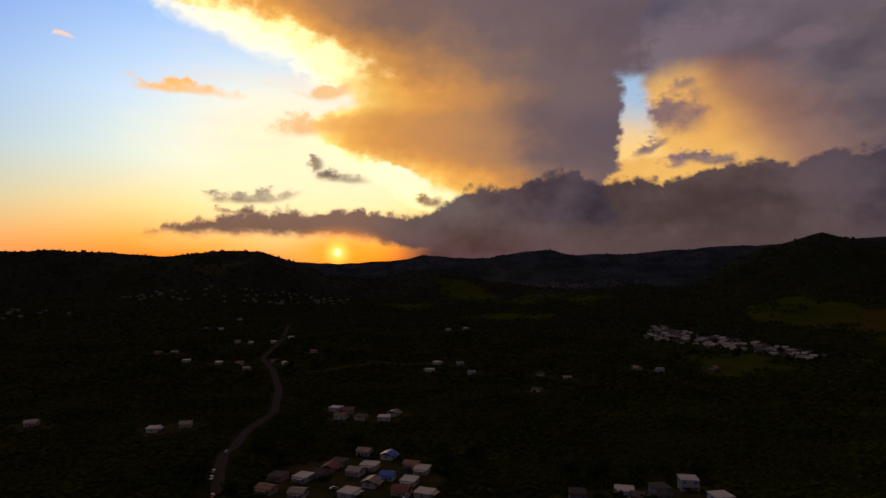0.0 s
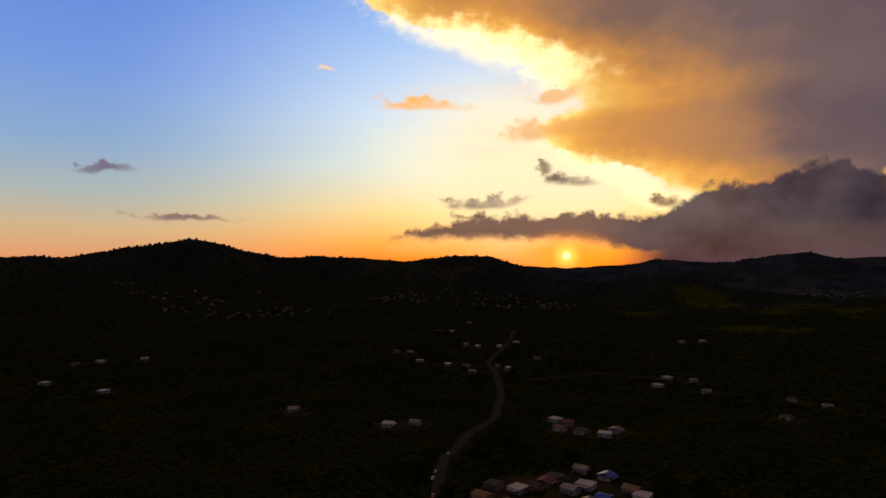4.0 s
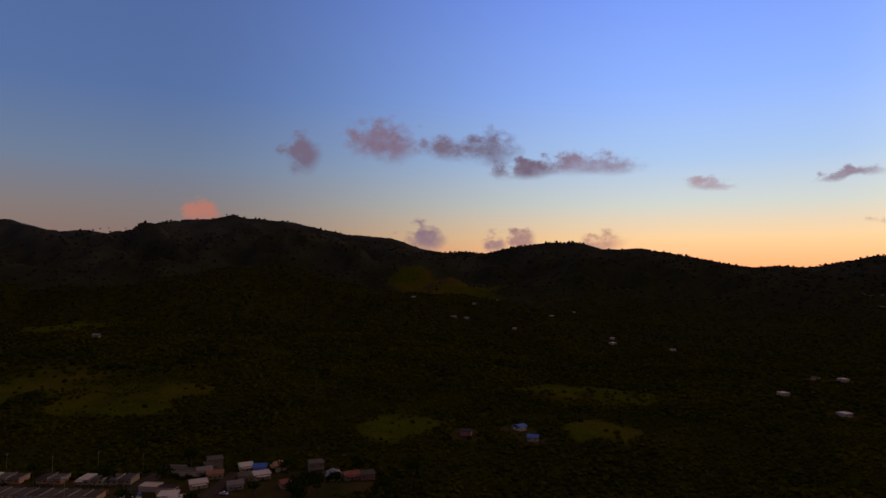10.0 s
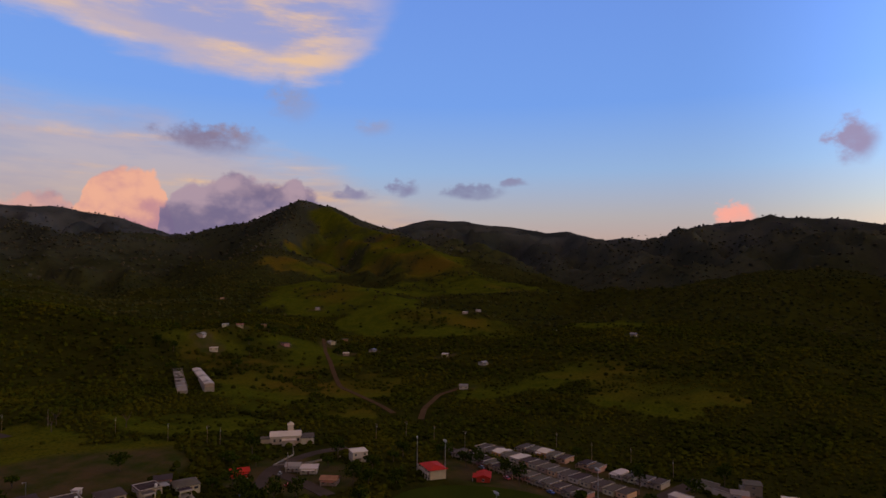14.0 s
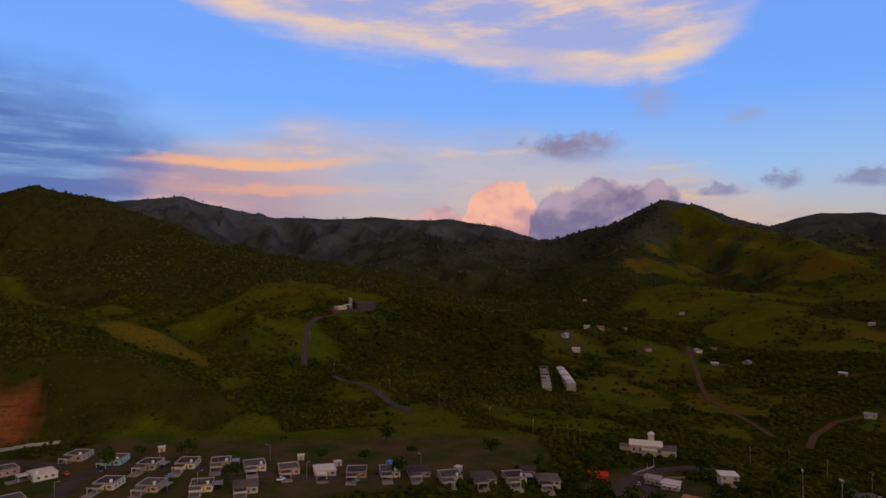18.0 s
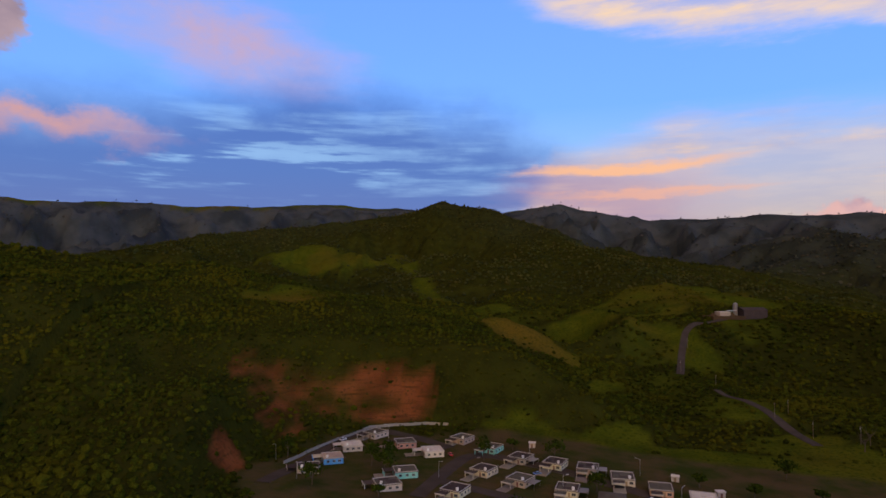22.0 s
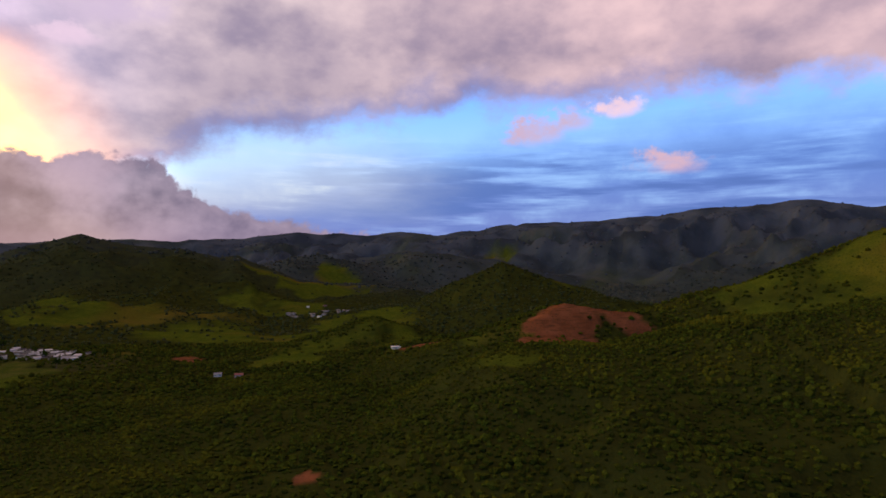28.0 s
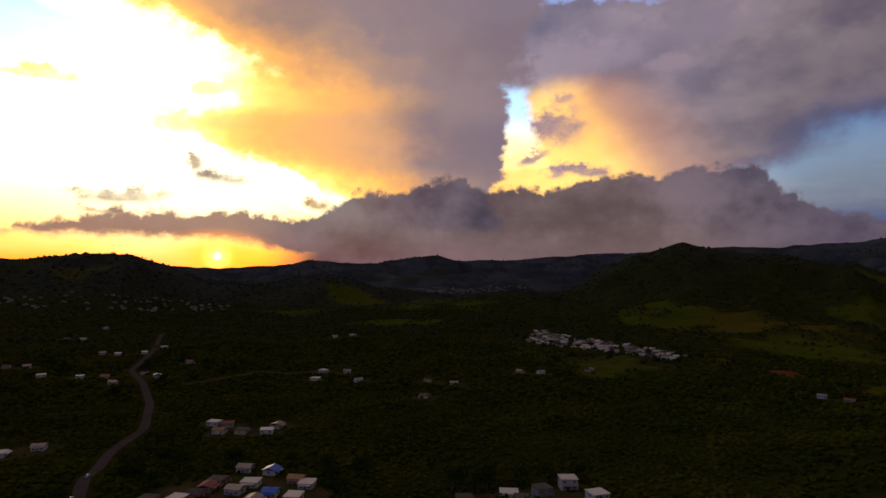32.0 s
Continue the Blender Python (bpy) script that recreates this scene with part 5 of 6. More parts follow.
def villa(label, wall, roof, w=10.5, d=11.5, white_front=True, tank=True, lean_to=False, pitched=False):
    """One-storey concrete house with a flat parapet roof, a carport and its drive in front."""
    t = base("house", label, "house", "houses of the new estate")
    part("wall", box((-w / 2, w / 2, -d / 2, d / 2, -1.2, 2.9)), wall, t)
    if pitched:
        part("roof", gable(w, d, 2.9, 1.1, 0.5, hip=w * 0.35), roof, t)
    else:
        part("roof", box((-w / 2 - 0.35, w / 2 + 0.35, -d / 2 - 0.35, d / 2 + 0.35, 2.9, 3.08)), roof, t)
        part("parapet", box((-w / 2, w / 2, -d / 2, -d / 2 + 0.2, 3.08, 3.4), (-w / 2, w / 2, d / 2 - 0.2, d / 2, 3.08, 3.4), (-w / 2, -w / 2 + 0.2, -d / 2 + 0.2, d / 2 - 0.2, 3.08, 3.4), (w / 2 - 0.2, w / 2, -d / 2 + 0.2, d / 2 - 0.2, 3.08, 3.4)), FRAME, t, "pale parapet round the roof")
        part("roof_step", box((-w * 0.1, w * 0.32, -d * 0.05, d * 0.38, 3.08, 3.3), (-w * 0.42, -w * 0.18, -d * 0.3, d * 0.1, 3.08, 3.24)), roof, t)
    part("carport_roof", box((-w / 2 + 0.4, 0.4, -d / 2 - 5.0, -d / 2 - 0.35, 2.55, 2.75)), roof, t)
    part("carport_beam", box((-w / 2 + 0.3, 0.5, -d / 2 - 5.15, -d / 2 - 4.95, 2.35, 2.95)), FRAME if white_front else wall, t, "pale front beam of the carport")
    for x in (-w / 2 + 0.6, 0.2):
        part("carport_post", box((x - 0.15, x + 0.15, -d / 2 - 4.9, -d / 2 - 4.6, -1.2, 2.55)), wall, t)
    part("driveway", box((-w / 2 + 0.2, 0.6, -d / 2 - 9.5, -d / 2, -1.0, 0.12)), CONCRETE, t, "pale concrete drive")
    opening(t, "door", w * 0.12, 0.15, 1.0, 2.1, 0, d / 2)
    opening(t, "window", w * 0.33, 0.95, 1.9, 1.3, 0, d / 2)
    for x in (-d * 0.28, d * 0.02, d * 0.3):
        opening(t, "window", x, 0.95, 1.5, 1.2, 1, w / 2)
        opening(t, "window", x, 0.95, 1.5, 1.2, 3, w / 2)
    opening(t, "window", 0.0, 0.95, 1.6, 1.2, 2, d / 2)
    if tank and not pitched:
        tk = part("water_tank", post(0.65, 0.65, 1.2, 10, (w * 0.28, -d * 0.3, 3.08)), TANK, t, "pale plastic roof tank")
        part("lid", post(0.35, 0.3, 0.12, 8, (w * 0.28, -d * 0.3, 4.28)), TANK, tk)
    if lean_to:
        part("lean_to_roof", box((w / 2 + 0.1, w / 2 + 4.2, -d * 0.35, d * 0.25, 2.35, 2.45)), METAL_ROOF, t, "pale sheet-metal lean-to roof")
        for y in (-d * 0.33, d * 0.23):
            part("lean_to_post", post(0.06, 0.06, 3.5, 6, (w / 2 + 4.0, y, -1.2)), STEEL, t)
    return t


def row_house(label, wall, roof, w=6.2, d=9.5, porch=True, pitched=False):
    t = base("row_house", label, "house", "small houses of the estate rows")
    part("wall", box((-w / 2, w / 2, -d / 2, d / 2, -1.0, 2.7)), wall, t)
    if pitched:
        part("roof", gable(w, d, 2.7, 0.9, 0.35), roof, t)
    else:
        part("roof", box((-w / 2 - 0.1, w / 2 + 0.1, -d / 2 - 0.4, d / 2 + 0.3, 2.7, 2.86)), roof, t)
        part("party_wall", box((w / 2 - 0.12, w / 2 + 0.06, -d / 2 - 0.4, d / 2 + 0.3, 2.86, 3.15)), FRAME, t, "pale upstand between two roofs")
    if porch:
        part("porch_roof", box((-w / 2 + 0.1, w * 0.15, -d / 2 - 2.6, -d / 2 - 0.4, 2.4, 2.55)), roof, t)
        for x in (-w / 2 + 0.3, w * 0.1):
            part("porch_post", box((x - 0.1, x + 0.1, -d / 2 - 2.5, -d / 2 - 2.3, -1.0, 2.4)), wall, t)
    opening(t, "door", -w * 0.15, 0.1, 0.95, 2.05, 0, d / 2)
    opening(t, "window", w * 0.26, 0.9, 1.4, 1.15, 0, d / 2)
    opening(t, "window", -w * 0.2, 0.9, 1.3, 1.1, 2, d / 2)
    opening(t, "window", w * 0.2, 0.9, 1.3, 1.1, 2, d / 2)
    return t


def cottage(label, wall, roof, w=7.6, d=7.0, storeys=1, pitched=True, group="houses scattered over the valley"):
    """A plain house with a pitched or flat roof and a veranda; two storeys have a balcony."""
    t = base("house", label, "house", group)
    h = 2.8 * storeys
    part("wall", box((-w / 2, w / 2, -d / 2, d / 2, -1.8, h)), wall, t)
    part("roof", gable(w, d, h, 1.3, 0.55) if pitched else box((-w / 2 - 0.4, w / 2 + 0.4, -d / 2 - 0.4, d / 2 + 0.4, h, h + 0.22)), roof, t)
    if storeys == 2:
        part("balcony", box((-w / 2, w / 2, -d / 2 - 1.8, -d / 2, 2.7, 2.88), (-w / 2, w / 2, -d / 2 - 1.8, -d / 2 - 1.68, 2.88, 3.8)), wall, t)
        for x in (-w / 2 + 0.2, 0.0, w / 2 - 0.2):
            part("column", box((x - 0.14, x + 0.14, -d / 2 - 1.75, -d / 2 - 1.45, -1.8, 2.7)), wall, t)
    else:
        part("veranda_roof", box((-w * 0.4, w * 0.4, -d / 2 - 2.3, -d / 2 - 0.02, h - 0.45, h - 0.33)), roof, t)
        for x in (-w * 0.38, w * 0.38):
            part("veranda_post", post(0.07, 0.07, h + 1.3, 6, (x, -d / 2 - 2.15, -1.75)), FRAME, t)
    for s in range(storeys):
        z = 0.9 + 2.8 * s
        for x in (-w * 0.3, w * 0.3):
            opening(t, "window", x, z, 1.3, 1.2, 0, d / 2)
            opening(t, "window", x, z, 1.3, 1.2, 2, d / 2)
        for f in (1, 3):
            opening(t, "window", 0.0, z, 1.3, 1.2, f, w / 2)
    opening(t, "door", 0.0, 0.05, 1.0, 2.1, 0, d / 2)
    return t


def small_far_house(label, wall, roof, w=7.5, d=7.0, group="far houses"):
    t = base("house", label, "house", group)
    part("wall", box((-w / 2, w / 2, -d / 2, d / 2, -2.5, 2.6)), wall, t)
    part("roof", gable(w, d, 2.6, 0.7, 0.5), roof, t)
    return t


def ground_at(x, y):
    """Height of the land's sheet under a place, between its four nearest corners."""
    r, w = math.hypot(x + 45, y), (math.atan2(-(x + 45), y) / (2 * math.pi) % 1.0) * n_az
    i = int(np.clip(np.searchsorted(RING_R, r) - 1, 0, n_ring - 2))
    f, k = (r - RING_R[i]) / (RING_R[i + 1] - RING_R[i]), int(w)
    g, k1, k = w - k, (k + 1) % n_az, k % n_az
    return float((RING_Z[i, k] * (1 - g) + RING_Z[i, k1] * g) * (1 - f) + (RING_Z[i + 1, k] * (1 - g) + RING_Z[i + 1, k1] * g) * f)


USED = {}


def set_down(template, x, y, heading, dz=0.0):
    """Puts a template down; its first use is the template itself. heading: where its front looks, 0 is south."""
    mat = pose(x, y, ground_at(x, y) + dz, 0, 0, heading)
    if template.name not in USED:
        USED[template.name] = True
        template.matrix_basis = mat
        return template
    return copy_thing(template, mat)


# the new estate under the wooded hill
ESTATE = [
    villa("grey-roofed white concrete house with a carport", WHITE_WALL, GREY_ROOF),
    villa("grey-roofed cream concrete house with a pale drive", CREAM_WALL, GREY_ROOF, 9.8, 11.0),
    villa("grey-roofed house with a lean-to shelter", CREAM_WALL, GREY_ROOF, 10.0, 10.5, lean_to=True),
    villa("salmon concrete house with stained flat roof", PINK_WALL, GREY_ROOF, 10.0, 11.0, tank=False),
    villa("white house with a bright white sealed roof", WHITE_WALL, WHITE_ROOF, 10.5, 10.5),
    villa("grey-hipped cream house with a pale carport front", CREAM_WALL, GREY_ROOF, 10.8, 11.0, pitched=True),
]
BLUE_HOUSE = villa("sky-blue concrete house with a tan flat roof", BLUE_WALL, CREAM_WALL, 11.0, 10.0, white_front=False)
MINT_HOUSE = villa("grey-roofed house with mint green walls", GREEN_WALL, GREY_ROOF, 10.0, 11.0)
order = random.Random(4)
for i, (x, y) in enumerate(SUBURB):
    pick = BLUE_HOUSE if i == 1 else MINT_HOUSE if i in (7, 14) else ESTATE[4] if i in (2, 5, 20) else ESTATE[order.choice((0, 1, 2, 3, 5, 0, 1))]
    face = 178 if x < -48 else (118 if y > -350 and x > 0 else 160)
    back_row = y > -312 and -110 < x < -30
    set_down(pick, x, y, (face if not back_row else face) + (-12 if x < -120 else 0) + order.uniform(-5, 5))


def shed(label, wall, roof):
    t = base("shed", label, "shed", "garden sheds")
    part("wall", box((-1.7, 1.7, -1.5, 1.5, -0.6, 2.5)), wall, t)
    part("roof", box((-2.0, 2.0, -1.8, 1.8, 2.5, 2.65)), roof, t)
    opening(t, "door", 0.0, 0.0, 1.0, 2.0, 0, 1.5)
    return t


WHITE_SHED, BLUE_SHED = shed("small white garden shed behind a house", WHITE_WALL, WHITE_ROOF), shed("small blue garden shed on the grass", BLUE_WALL, BLUE_TARP)
for i, (x, y) in enumerate(SHEDS + [(-116, -298), (-142, -289), (-173, -269)]):
    set_down(BLUE_SHED if i == 3 else WHITE_SHED, x, y, 170 + 11 * i)

# rows of small houses beside the ball field
ROWS = [
    row_house("grey flat-roofed small house in a row", CREAM_WALL, GREY_ROOF), row_house("grey flat-roofed salmon house in a row", PINK_WALL, GREY_ROOF, 6.2, 9.0),
    row_house("small white house with a stained roof", WHITE_WALL, GREY_ROOF, 6.2, 9.8), row_house("small house with a white sealed roof", WHITE_WALL, WHITE_ROOF, 6.4, 9.5),
    row_house("small orange-walled house with a pale roof", ORANGE_WALL, WHITE_ROOF, 6.4, 9.0, pitched=True),
]
for pts, n, turn in ((ROW_A, 14, 0), (ROW_B, 15, 180), (ROW_C, 13, 0)):
    (x0, y0), (x1, y1) = pts
    along_deg = math.degrees(math.atan2(y1 - y0, x1 - x0))
    for i in range(n):
        f = (i + 0.5) / n
        if pts is ROW_C and i in (5, 8):
            continue
        w = ROWS[4] if pts is not ROW_A and i in (2,) else ROWS[3] if pts is not ROW_A and order.random() < 0.16 else ROWS[order.choice((0, 0, 1, 2))]
        set_down(w, x0 + (x1 - x0) * f + order.uniform(-0.7, 0.7), y0 + (y1 - y0) * f, along_deg + turn + order.uniform(-2, 2))
for i, (x, y) in enumerate(ROW_D):
    set_down(ROWS[3] if i in (1, 2) else ROWS[0], x, y, 165)
    set_down(ROWS[order.choice((0, 1, 2))], x + 5, y + 9, -15)

# village and valley houses
HOMES = [
    cottage("white house under a pale metal roof", WHITE_WALL, METAL_ROOF), cottage("cream house under a rusty sheet roof", CREAM_WALL, RUST_ROOF, 8.2, 6.6),
    cottage("salmon house with a grey flat roof", PINK_WALL, GREY_ROOF, 7.8, 7.8, pitched=False), cottage("white flat-roofed concrete house", WHITE_WALL, WHITE_ROOF, 8.6, 7.6, pitched=False),
    cottage("cream house under a white sealed roof", CREAM_WALL, WHITE_ROOF, 7.4, 8.2, pitched=False),
]
TARP_HOME = cottage("small house with a blue tarpaulin roof", CREAM_WALL, BLUE_TARP, 7.0, 7.0)
TALL_HOME = cottage("two-storey white concrete house with a balcony", WHITE_WALL, WHITE_ROOF, 8.6, 8.0, 2, False)
TALL_GREY = cottage("two-storey grey concrete house with a balcony", CONCRETE, GREY_ROOF, 7.8, 8.0, 2, False)
RED_HOME = cottage("low red house under a red roof", RED_WALL, RED_ROOF, 9.0, 7.0)
for i, (x, y) in enumerate(VILLAGE):
    set_down(TALL_GREY if i in (2, 9) else TARP_HOME if i == 5 else HOMES[i % 5], x, y, (100, 95, 12, 105)[i % 4] + order.uniform(-8, 8))
for i, (x, y) in enumerate(SUNSET_HOUSES):
    set_down(TARP_HOME if i in (1, 11) else HOMES[(i * 3) % 5], x, y, (-22, 68, -20)[i % 3] + order.uniform(-7, 7))
for i, (x, y) in enumerate(TALL_HOUSES):
    set_down(TALL_HOME if i % 2 else TALL_GREY, x, y, (-12, -18, 5)[i % 3])
for i, (x, y) in enumerate(VALLEY_HOUSES + VALLEY_HOUSES_2 + SOUTH_HOUSES + EAST_HOUSES):
    pick = TARP_HOME if (x, y) in VALLEY_HOUSES_2[11:13] else HOMES[order.choice((0, 0, 3, 3, 4, 2, 1))]
    facing = math.degrees(math.atan2(x + 45, -y)) if order.random() < 0.5 else order.uniform(0, 360)
    set_down(pick, x, y, facing)

# ---- dense far estate and the town in the gap of the hills ----
FAR = [small_far_house("pale far house under a light roof", WHITE_WALL, WHITE_ROOF), small_far_house("far house with a grey roof", CREAM_WALL, GREY_ROOF), small_far_house("far house with a pale metal roof", CREAM_WALL, METAL_ROOF, 9.0, 8.5)]
far_rng = random.Random(12)
corners = [Vector((*p, 0)) for p in BLOCK]
row_way = Vector((0.88, -0.47, 0))
step_way = Vector((0.47, 0.88, 0))
middle = sum(corners, Vector()) / 4
for i in range(-15, 16):
    for j in range(-14, 15):
        p = middle + step_way * (13.5 * i + far_rng.uniform(-1, 1)) + row_way * (10.4 * j + 3.0 * (i % 3) + far_rng.uniform(-1.2, 1.2))
        inside = all((corners[k - 1] - corners[k]).cross(p - corners[k]).z * (corners[1] - corners[0]).cross(corners[2] - corners[0]).z < 0 for k in range(4))
        if not inside or far_rng.random() < 0.06 or j % 7 == 3:
            continue
        set_down(FAR[far_rng.choice((0, 1, 1, 2))], p.x, p.y, math.degrees(math.atan2(row_way.y, row_way.x)) + far_rng.choice((0, 180)) + far_rng.uniform(-4, 4), -0.4)
TOWNS = ((720, 2864, 190, 260, 60), (1063, 2895, 140, 120, 16), (-413, 1704, 330, 200, 44), (-848, 1220, 220, 160, 16), (-1212, 1393, 180, 120, 12), (2723, 1240, 90, 60, 8), (1095, 770, 90, 70, 9))
town_co, town_fa = [], []
for x, y, rx, ry, n in TOWNS:
    for k in range(n * 2):
        r, w = math.sqrt(far_rng.random()), far_rng.uniform(0, 6.283)
        hx, hy = x + rx * r * math.cos(w), y + ry * r * math.sin(w)
        bm = gable(far_rng.uniform(6, 12), far_rng.uniform(6, 8), 2.6, 0.8, 0.3)
        lower = box((-4.5, 4.5, -3.2, 3.2, -3.0, 3.05))
        for piece in (bm, lower):
            piece.verts.index_update()
            place = pose(hx, hy, ground_at(hx, hy) + 0.5, 0, 0, far_rng.uniform(0, 360))
            start = len(town_co)
            town_co += [(place @ v.co)[:] for v in piece.verts]
            for f in piece.faces:
                ids = [start + v.index for v in f.verts]
                town_fa += [(ids[0], ids[i], ids[i + 1]) for i in range(1, len(ids) - 1)]
            piece.free()
town_me = fast_mesh("town_houses", town_co, town_fa)
town_me.materials.append(CONCRETE)
tagged(new("town_houses", town_me), "pale roofs of the far valley towns", "houses", kind="stuff")


# ---- roads ----
def ribbon(name, pts, width, mat, label, rise=0.3, category="road"):
    """A road laid over the land, with its edges let in."""
    fine_pts = []
    for (x0, y0), (x1, y1) in zip(pts[:-1], pts[1:]):
        n = max(1, int(math.hypot(x1 - x0, y1 - y0) / 4))
        fine_pts += [(x0 + (x1 - x0) * i / n, y0 + (y1 - y0) * i / n) for i in range(n)]
    fine_pts.append(pts[-1])
    p = np.array(fine_pts, float)
    for _ in range(6):
        p[1:-1] = (p[:-2] + 2 * p[1:-1] + p[2:]) / 4
    t = np.gradient(p, axis=0)
    t /= np.linalg.norm(t, axis=1)[:, None] + 1e-9
    nrm = np.stack([-t[:, 1], t[:, 0]], 1)
    offs = [(-width / 2 - 0.4, -0.8), (-width / 2, 0.0), (0.0, 0.06), (width / 2, 0.0), (width / 2 + 0.4, -0.8)]
    mid = height(p[:, 0], p[:, 1])
    co = []
    for o, dz in offs:
        q = p + nrm * o
        z = np.maximum(height(q[:, 0], q[:, 1]), mid - 0.5) + rise + dz
        co.append(np.stack([q[:, 0], q[:, 1], z], 1))
    k, n = len(offs), len(p)
    co = np.stack(co, 1).reshape(-1, 3)
    i = (np.arange(n - 1)[:, None] * k + np.arange(k - 1)[None]).ravel()
    fa = np.stack([i, i + 1, i + k + 1, i + k], 1)[:, ::-1]
    me = fast_mesh(name, co, fa)
    me.materials.append(mat)
    return tagged(new(name, me), label, category, kind="structure")


PAVED = {"road_sub1": 7.0, "road_sub2": 7.5, "road_sub3": 6.5, "road_mill": 6.5, "road_hill": 6.0, "road_s3": 6.0, "road_s3b": 7.0, "road_rowAB": 6.5, "road_cross": 7.5, "road_vill": 6.5, "road_sun": 6.5}
for key, pts in ROADS.items():
    if key in PAVED:
        ribbon("road", pts, PAVED[key], ASPHALT, "worn dark asphalt road between the houses")
    else:
        ribbon("dirt_track", pts, 4.5, DIRT_ROAD, "pale dirt track across the pasture")


def wall_run(name, pts, h, thick, mat, label, category):
    """A low wall following the ground, panel by panel."""
    t = base(name, label, category)
    for (x0, y0), (x1, y1) in zip(pts[:-1], pts[1:]):
        n = max(1, round(math.hypot(x1 - x0, y1 - y0) / 6))
        for i in range(n):
            ax, ay, bx, by = x0 + (x1 - x0) * i / n, y0 + (y1 - y0) * i / n, x0 + (x1 - x0) * (i + 1) / n, y0 + (y1 - y0) * (i + 1) / n
            z = ground_at((ax + bx) / 2, (ay + by) / 2)
            length = math.hypot(bx - ax, by - ay)
            ob = part("panel", box((-length / 2, length / 2, -thick / 2, thick / 2, -1.0, h), (-length / 2, -length / 2 + 0.3, -thick, thick, -1.0, h + 0.15)), mat, t)
            ob.matrix_basis = pose((ax + bx) / 2, (ay + by) / 2, z, 0, 0, math.degrees(math.atan2(by - ay, bx - ax)))
    return t


wall_run("estate_wall", SUBURB_WALL, 1.7, 0.2, KERB, "long pale concrete wall at the estate's edge", "wall")
wall_run("churchyard_wall", [(-305, -278), (-282, -249), (-262, -242), (-277, -231), (-300, -225)], 0.9, 0.2, KERB, "low white wall round the lawn", "wall")


# ---- poles, lamps ----
def utility_pole():
    t = base("utility_pole", "pale wooden utility pole with a crossarm", "pole", "utility poles")
    part("pole", post(0.17, 0.11, 11.5, 8, (0, 0, -0.8)), WOOD, t)
    part("crossarm", box((-1.1, 1.1, -0.06, 0.06, 9.6, 9.74)), WOOD, t)
    for x in (-0.95, 0.0, 0.95):
        part("insulator", post(0.05, 0.04, 0.2, 6, (x, 0, 9.74)), LAMP_HEAD, t)
    part("transformer", post(0.22, 0.22, 0.75, 8, (0.3, 0.1, 8.4)), STEEL, t, "grey transformer drum")
    return t


def street_lamp():
    t = base("street_lamp", "slim grey street lamp with a bent arm", "lamp post", "street lamps")
    part("pole", post(0.11, 0.07, 8.8, 8, (0, 0, -0.8)), STEEL, t)
    arm = part("arm", post(0.05, 0.04, 0, 6, (0, 0, 7.9), (0, -1.8, 8.4)), STEEL, t)
    part("lamp_head", box((-0.14, 0.14, -2.4, -1.7, 8.32, 8.46)), LAMP_HEAD, arm)
    return t


def floodlight():
    t = base("floodlight_mast", "tall steel floodlight mast beside the field", "lamp post", "field floodlights")
    part("mast", post(0.26, 0.14, 21.0, 8, (0, 0, -1.0)), STEEL, t)
    bar = part("lamp_bar", box((-1.6, 1.6, -0.08, 0.08, 19.6, 19.8), (-1.6, 1.6, -0.08, 0.08, 18.7, 18.9)), STEEL, t)
    for x in (-1.3, -0.45, 0.45, 1.3):
        part("lamp", box((x - 0.28, x + 0.28, -0.45, -0.1, 19.3, 19.85)), LAMP_HEAD, bar)
    return t


POLE, LAMP, FLOOD = utility_pole(), street_lamp(), floodlight()
for i, (x, y) in enumerate(POLES):
    if i == 8:
        set_down(FLOOD, x, y, 40)
    elif 21 <= i:
        set_down(LAMP, x, y, 40 * i)
    else:
        set_down(POLE, x, y, 25 + 14 * i)
for x, y in ((-258, -98), (-307, -159), (-317, -79)):
    set_down(FLOOD, x, y, 70)


# ---- ball field, red-roofed pavilion, church, barns, mill, mast ----
def disc_sheet(name, cx, cy, rx, ry, turn, mat, label, rise):
    rng_ = np.linspace(0, 2 * np.pi, 72, endpoint=False)
    co, k = [(0.0, 0.0)], 10
    for j in range(1, k + 1):
        co += [(rx * j / k * math.cos(w), ry * j / k * math.sin(w)) for w in rng_]
    co = np.array(co)
    c_, s_ = math.cos(radians(turn)), math.sin(radians(turn))
    x, y = cx + co[:, 0] * c_ - co[:, 1] * s_, cy + co[:, 0] * s_ + co[:, 1] * c_
    fa = [(0, 1 + i, 1 + (i + 1) % 72, 1 + (i + 1) % 72) for i in range(72)]
    quads_ = [(1 + j * 72 + i, 1 + (j + 1) * 72 + i, 1 + (j + 1) * 72 + (i + 1) % 72, 1 + j * 72 + (i + 1) % 72) for j in range(k - 1) for i in range(72)]
    tris = [(a_, b_, c2) for a_, b_, c2, _ in fa] + [t_ for q in quads_ for t_ in ((q[0], q[1], q[2]), (q[0], q[2], q[3]))]
    me = fast_mesh(name, np.stack([x, y, height(x, y) + rise], 1), np.array(tris), True)
    me.materials.append(mat)
    return tagged(new(name, me), label, "ball field", kind="structure")


disc_sheet("ball_field", -283, -120, 30, 44, 21, TURF, "smooth green ball field of mown turf", 0.25)
NF = NEAR_FARM


